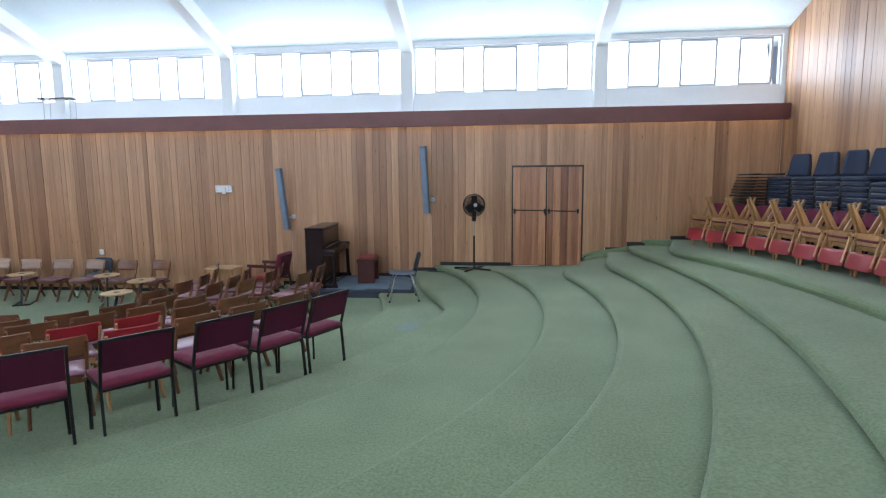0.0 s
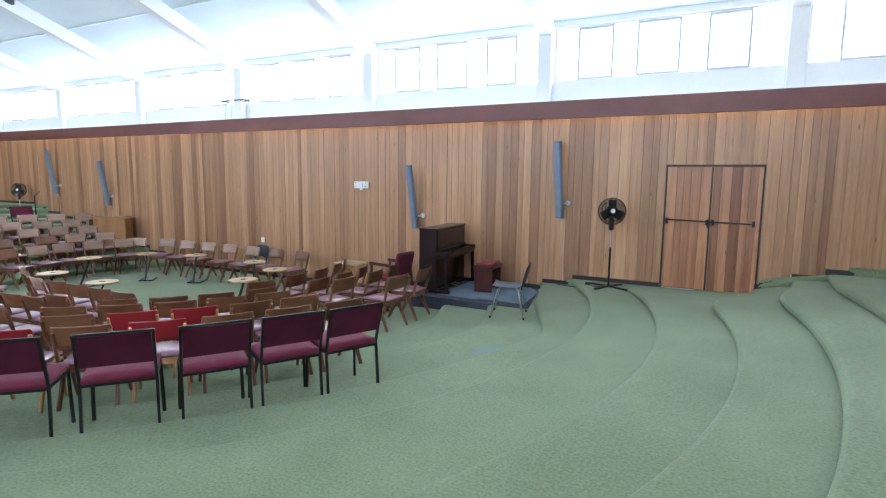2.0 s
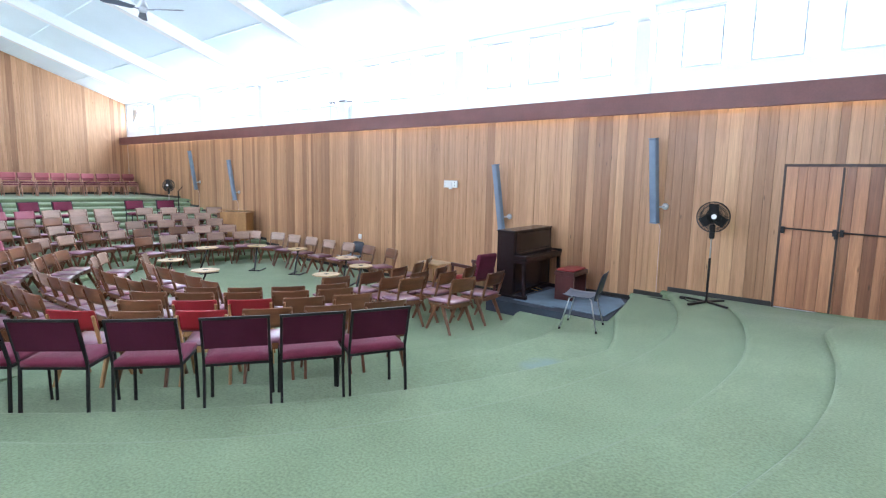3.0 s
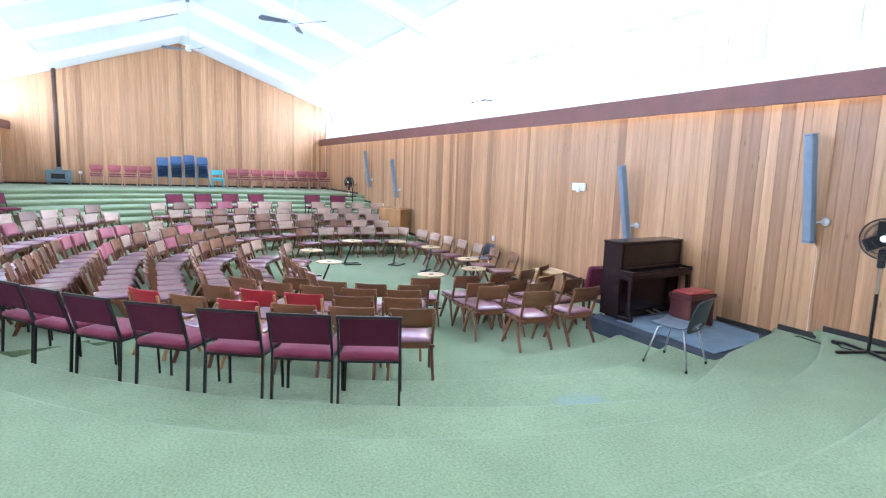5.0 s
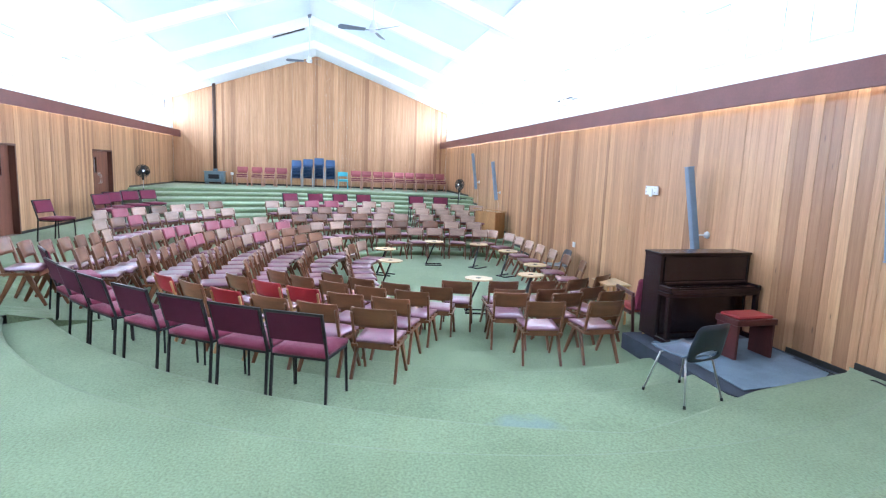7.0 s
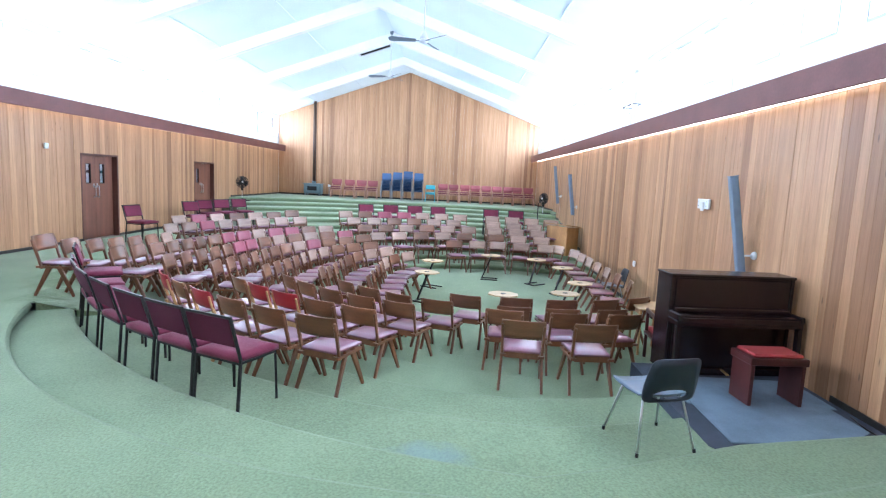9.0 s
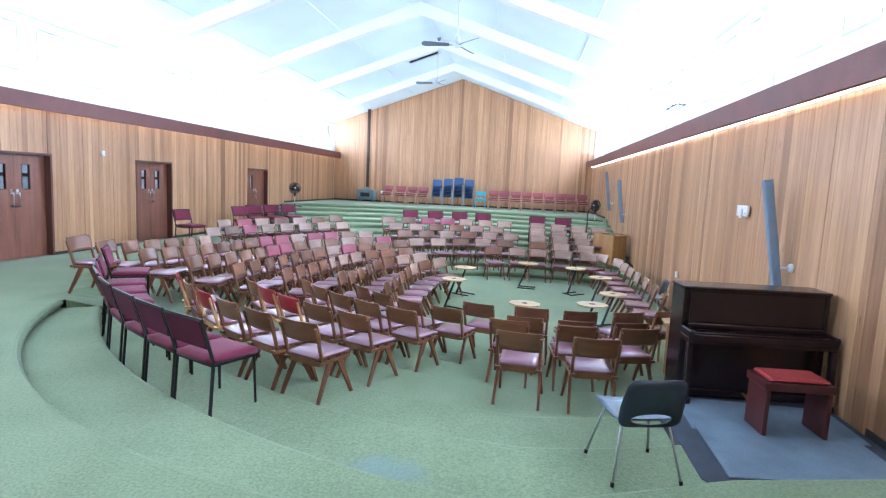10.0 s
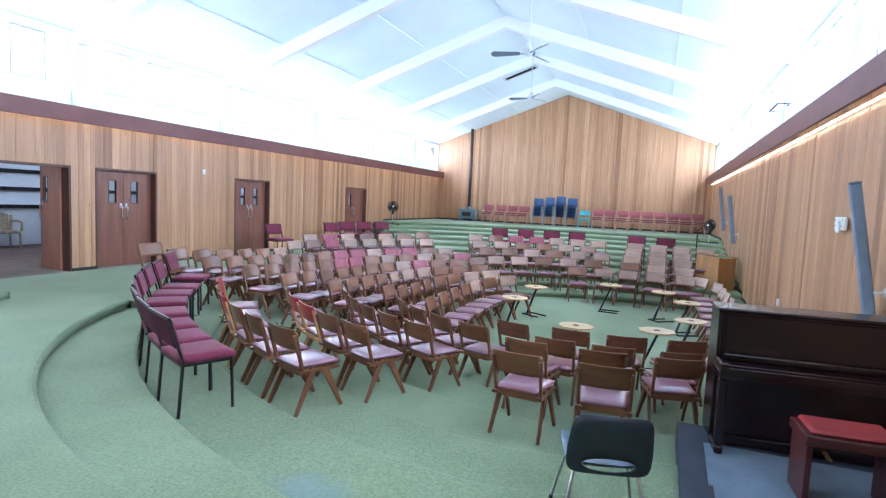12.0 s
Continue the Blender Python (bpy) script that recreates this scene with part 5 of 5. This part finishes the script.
# ---- west landing ----
def moulded_chair():
    """Blue stacking shell chair with steel legs, facing +y."""
    base = new("moulded_chair")
    bm = shell(bmesh.new(), 0.42, 0.03, [(-0.18, 0.43, 0.9), (-0.205, 0.50, 0.98), (-0.23, 0.62, 1.0), (-0.25, 0.74, 0.97), (-0.253, 0.76, 0.92)], 0.012)
    part("backrest", bm, BLUE_PLASTIC, base, smooth=True)
    part("seat", cushion(bmesh.new(), 0.38, 0.42, -0.2, 0.2, 0.415, 0.435), BLUE_PLASTIC, base, smooth=True)
    for s in (-1, 1):
        part("leg", tubed([(s * 0.22, 0.20, 0.0), (s * 0.19, 0.14, 0.405)], 0.010), GREY_FRAME, base)
        part("leg", tubed([(s * 0.22, -0.22, 0.0), (s * 0.19, -0.14, 0.405)], 0.010), GREY_FRAME, base)
    return tagged(base, "blue plastic chair in a tall stack", "chair", "stacked blue chairs")


blue = moulded_chair()
spare.append(blue)
ZW = 0.781
for y in (2.96, 3.45, 3.94, 4.43):
    for i in range({2.96: 8, 3.45: 9, 3.94: 10, 4.43: 9}[y]):
        copy_thing(blue, pose(-20.7 + 0.004 * i, y, ZW + 0.062 * i, 0, 0, -90 + jig.uniform(-2, 2)))
for y in (0.72, 1.32, 1.84, 2.36, 5.55, 6.04, 6.53, 7.02, 7.51, 8.0, 8.49, 8.92, 9.42):
    m = pose(-20.55, y, ZW, 0, 0, -90 + jig.uniform(-4, 4))
    copy_thing(rosy, m)
    copy_thing(rosy, m @ pose(0, 0.01, 0.075, 0, 0, jig.uniform(-3, 3)))
small = wood_chair(TURQUOISE, TURQUOISE, TURQUOISE, "small turquoise painted chair beside the blue stacks", group="chairs along the gable wall")
small.matrix_basis = pose(-20.6, 4.98, ZW, 0, 0, -88)

# stove with its flue
STOVE = material("blue_grey_enamel", (0.16, 0.235, 0.27), 0.35, vary=0.15)
FLUE = material("brown_flue", (0.10, 0.06, 0.045), 0.5, 0.4, vary=0.2)
stove = new("wood_stove")
stove.matrix_basis = pose(-21.70, -0.60, ZW)
part("body", boxed(-0.28, 0.24, -0.40, 0.40, 0.10, 0.54, bevel=0.02), STOVE, stove)
part("top_plate", boxed(-0.30, 0.28, -0.44, 0.44, 0.54, 0.57, bevel=0.008), STOVE, stove)
door = part("door", boxed(0.24, 0.27, -0.29, 0.29, 0.18, 0.48, bevel=0.01), STOVE, stove)
part("glass", boxed(0.268, 0.276, -0.22, 0.22, 0.24, 0.43), BLACK_STEEL, door, "dark stove glass")
for x in (-0.22, 0.18):
    for y in (-0.33, 0.33):
        part("foot", boxed(x - 0.03, x + 0.03, y - 0.03, y + 0.03, 0.0, 0.10), STOVE, stove)
part("flue", rodded((-0.10, 0.0, 0.57), (-0.10, 0.0, roof_z(-0.6) - ZW - 0.005), 0.075, n=18), FLUE, stove, "brown flue pipe up to the ceiling", True)
part("flue_collar", rodded((-0.10, 0.0, 0.57), (-0.10, 0.0, 0.68), 0.10, n=18), STOVE, stove, smooth=True)
tagged(stove, "blue-grey wood stove with a tall brown flue", "stove")

# slim handrail on the west steps by the north wall
xh = -15.5
z0 = floor_z(xh, 9.1)
rail = new("step_post")
rail.matrix_basis = pose(xh, 9.1, z0)
part("pole", rodded((0, 0, 0.0), (0, 0, 0.85), 0.018), BLACK_STEEL, rail)
part("foot", rodded((0, 0, 0.0), (0, 0, 0.015), 0.12, n=20), BLACK_STEEL, rail)
part("arm", rodded((0, 0, 0.83), (0.02, 0.14, 0.98), 0.012), BLACK_STEEL, rail)
tagged(rail, "black microphone stand on the west steps", "stand")

# ---- lectern, armchair, desk ----
LECTERN = material("lectern_veneer", (0.40, 0.20, 0.07), 0.35, vary=0.25, scale=1.6, stretch=(4, 4, 0.6), fine=20, bump=0.03)
lectern = new("lectern")
lectern.matrix_basis = pose(-12.2, 9.40, floor_z(-12.2, 9.40), 0, 0, 36)
part("front_panel", boxed(-0.40, 0.40, -0.28, -0.255, 0.0, 0.84, bevel=0.004), LECTERN, lectern)
for s in (-1, 1):
    part("side_panel", boxed(s * 0.39 - 0.012, s * 0.39 + 0.012, -0.255, 0.22, 0.0, 0.82, bevel=0.003), LECTERN, lectern)
part("shelf", boxed(-0.376, 0.376, -0.25, 0.20, 0.50, 0.52), LECTERN, lectern)
bm = bmesh.new()
box(bm, -0.44, 0.44, -0.32, 0.28, -0.014, 0.014, pose(0, -0.02, 0.865, -6), bevel=0.004)
part("top", bm, CHAIR_PALE, lectern)
tagged(lectern, "golden veneered lectern standing beside the timber wall", "lectern")

arm = new("armchair")
arm.matrix_basis = pose(-2.93, 9.10, floor_z(-2.93, 9.10), 0, 0, 84)
part("seat", cushion(bmesh.new(), 0.50, 0.54, -0.24, 0.26, 0.38, 0.46), RED_VINYL, arm, "dark red seat cushion", True)
bm = bmesh.new()
box(bm, -0.25, 0.25, -0.045, 0.045, -0.25, 0.25, pose(0, -0.31, 0.66, 14), bevel=0.03)
part("backrest", bm, BURGUNDY, arm, "burgundy padded back")
for s in (-1, 1):
    part("front_leg", barred((s * 0.28, 0.26, 0.0), (s * 0.28, 0.25, 0.64), 0.04, 0.04, bevel=0.006), BENCH_WOOD, arm)
    part("rear_leg", barred((s * 0.27, -0.36, 0.0), (s * 0.27, -0.26, 0.64), 0.04, 0.04, bevel=0.006), BENCH_WOOD, arm)
    part("arm_rest", barred((s * 0.28, -0.30, 0.655), (s * 0.28, 0.30, 0.665), 0.035, 0.06, bevel=0.008), BENCH_WOOD, arm)
    part("side_rail", barred((s * 0.275, -0.28, 0.37), (s * 0.28, 0.25, 0.37), 0.07, 0.03), BENCH_WOOD, arm)
tagged(arm, "dark wooden armchair with a burgundy padded back", "armchair")

desk = new("small_desk")
desk.matrix_basis = pose(-3.85, 9.08, floor_z(-3.85, 9.08), 0, 0, -4)
part("tabletop", boxed(-0.30, 0.30, -0.22, 0.22, 0.68, 0.705, bevel=0.006), TABLE_TOP, desk)
for x in (-0.25, 0.25):
    for y in (-0.17, 0.17):
        part("leg", barred((x, y, 0.0), (x, y, 0.68), 0.03, 0.03), CHAIR_PALE, desk)
part("apron", boxed(-0.24, 0.24, -0.185, -0.165, 0.60, 0.68), CHAIR_PALE, desk)
tagged(desk, "small pale wooden table against the timber wall", "table")


# ---- little tables in the arena ----
def arena_table():
    """Low table: an eight-sided top on a slanting black steel leg with a U-shaped foot."""
    base = new("side_table")
    bm = bmesh.new()
    pts = [(0.23 * math.cos(radians(22.5 + 45 * k)) * 1.12, 0.23 * math.sin(radians(22.5 + 45 * k))) for k in range(8)]
    low = [bm.verts.new((x * 0.985, y * 0.985, 0.592)) for x, y in pts]
    mid = [bm.verts.new((x, y, 0.600)) for x, y in pts]
    high = [bm.verts.new((x, y, 0.614)) for x, y in pts]
    bm.faces.new(low[::-1])
    bm.faces.new(high)
    for a, b in ((low, mid), (mid, high)):
        for i in range(8):
            bm.faces.new((a[i], a[(i + 1) % 8], b[(i + 1) % 8], b[i]))
    top = part("tabletop", bm, TABLE_TOP, base)
    part("recess", rodded((0, 0, 0.614), (0, 0, 0.619), 0.045, n=16), BLACK_STEEL, top, "dark round inset")
    part("mount", boxed(-0.12, 0.12, -0.10, 0.10, 0.572, 0.592), BLACK_STEEL, base)
    part("leg", barred((-0.20, -0.0, 0.02), (0.02, 0.0, 0.58), 0.03, 0.03), BLACK_STEEL, base)
    for y in (-0.13, 0.13):
        part("foot", barred((-0.22, y, 0.0125), (0.20, y, 0.0125), 0.025, 0.025), BLACK_STEEL, base)
    part("foot_bar", barred((-0.20, -0.142, 0.0125), (-0.20, 0.142, 0.0125), 0.025, 0.025), BLACK_STEEL, base)
    return tagged(base, "small eight-sided wooden table on a slanting black leg", "table", "small arena tables")


table = arena_table()
spare.append(table)
for x, y, turn in ((-8.0, 5.67, 60), (-6.41, 5.62, 60), (-9.35, 7.07, 85), (-8.98, 8.16, 130), (-7.84, 8.57, 120), (-5.98, 8.54, 120), (-4.92, 8.05, 100), (-4.6, 6.97, 80)):
    copy_thing(table, pose(x, y, LEVELS[0] + 0.001, 0, 0, turn))

# the patterns that were copied are taken away
for ob in spare:
    for o in [*ob.children_recursive, ob]:
        bpy.data.objects.remove(o)

# ---- boards of the walls, last ----
lay_boards(wall_north, EAST - WEST, pose(WEST, NORTH + 0.028, 0), side_spans(lambda a: WEST + a, [NORTH_DOOR],
           lambda p, q: min(floor_z(p, NORTH - 0.05), floor_z(q, NORTH - 0.05)) + 0.055), 1, [NORTH_DOOR[0] - WEST, NORTH_DOOR[1] - WEST])
lay_boards(wall_south, EAST - WEST, pose(EAST, SOUTH - 0.028, 0, 0, 0, 180), side_spans(lambda a: EAST - a, SOUTH_DOORS,
           lambda p, q: min(floor_z(p, SOUTH + 0.05), floor_z(q, SOUTH + 0.05)) + 0.05), 2, [EAST - v for p in SOUTH_DOORS for v in p])
lay_boards(wall_west, NORTH - SOUTH, pose(WEST - 0.028, SOUTH, 0, 0, 0, 90),
           lambda a, b: [(0.70, roof_z(SOUTH + a) - 0.01, roof_z(SOUTH + b) - 0.01)], 3)
lay_boards(wall_east, NORTH - SOUTH, pose(EAST + 0.028, NORTH, 0, 0, 0, -90),
           lambda a, b: [(0.0, roof_z(NORTH - a) - 0.01, roof_z(NORTH - b) - 0.01)], 4)
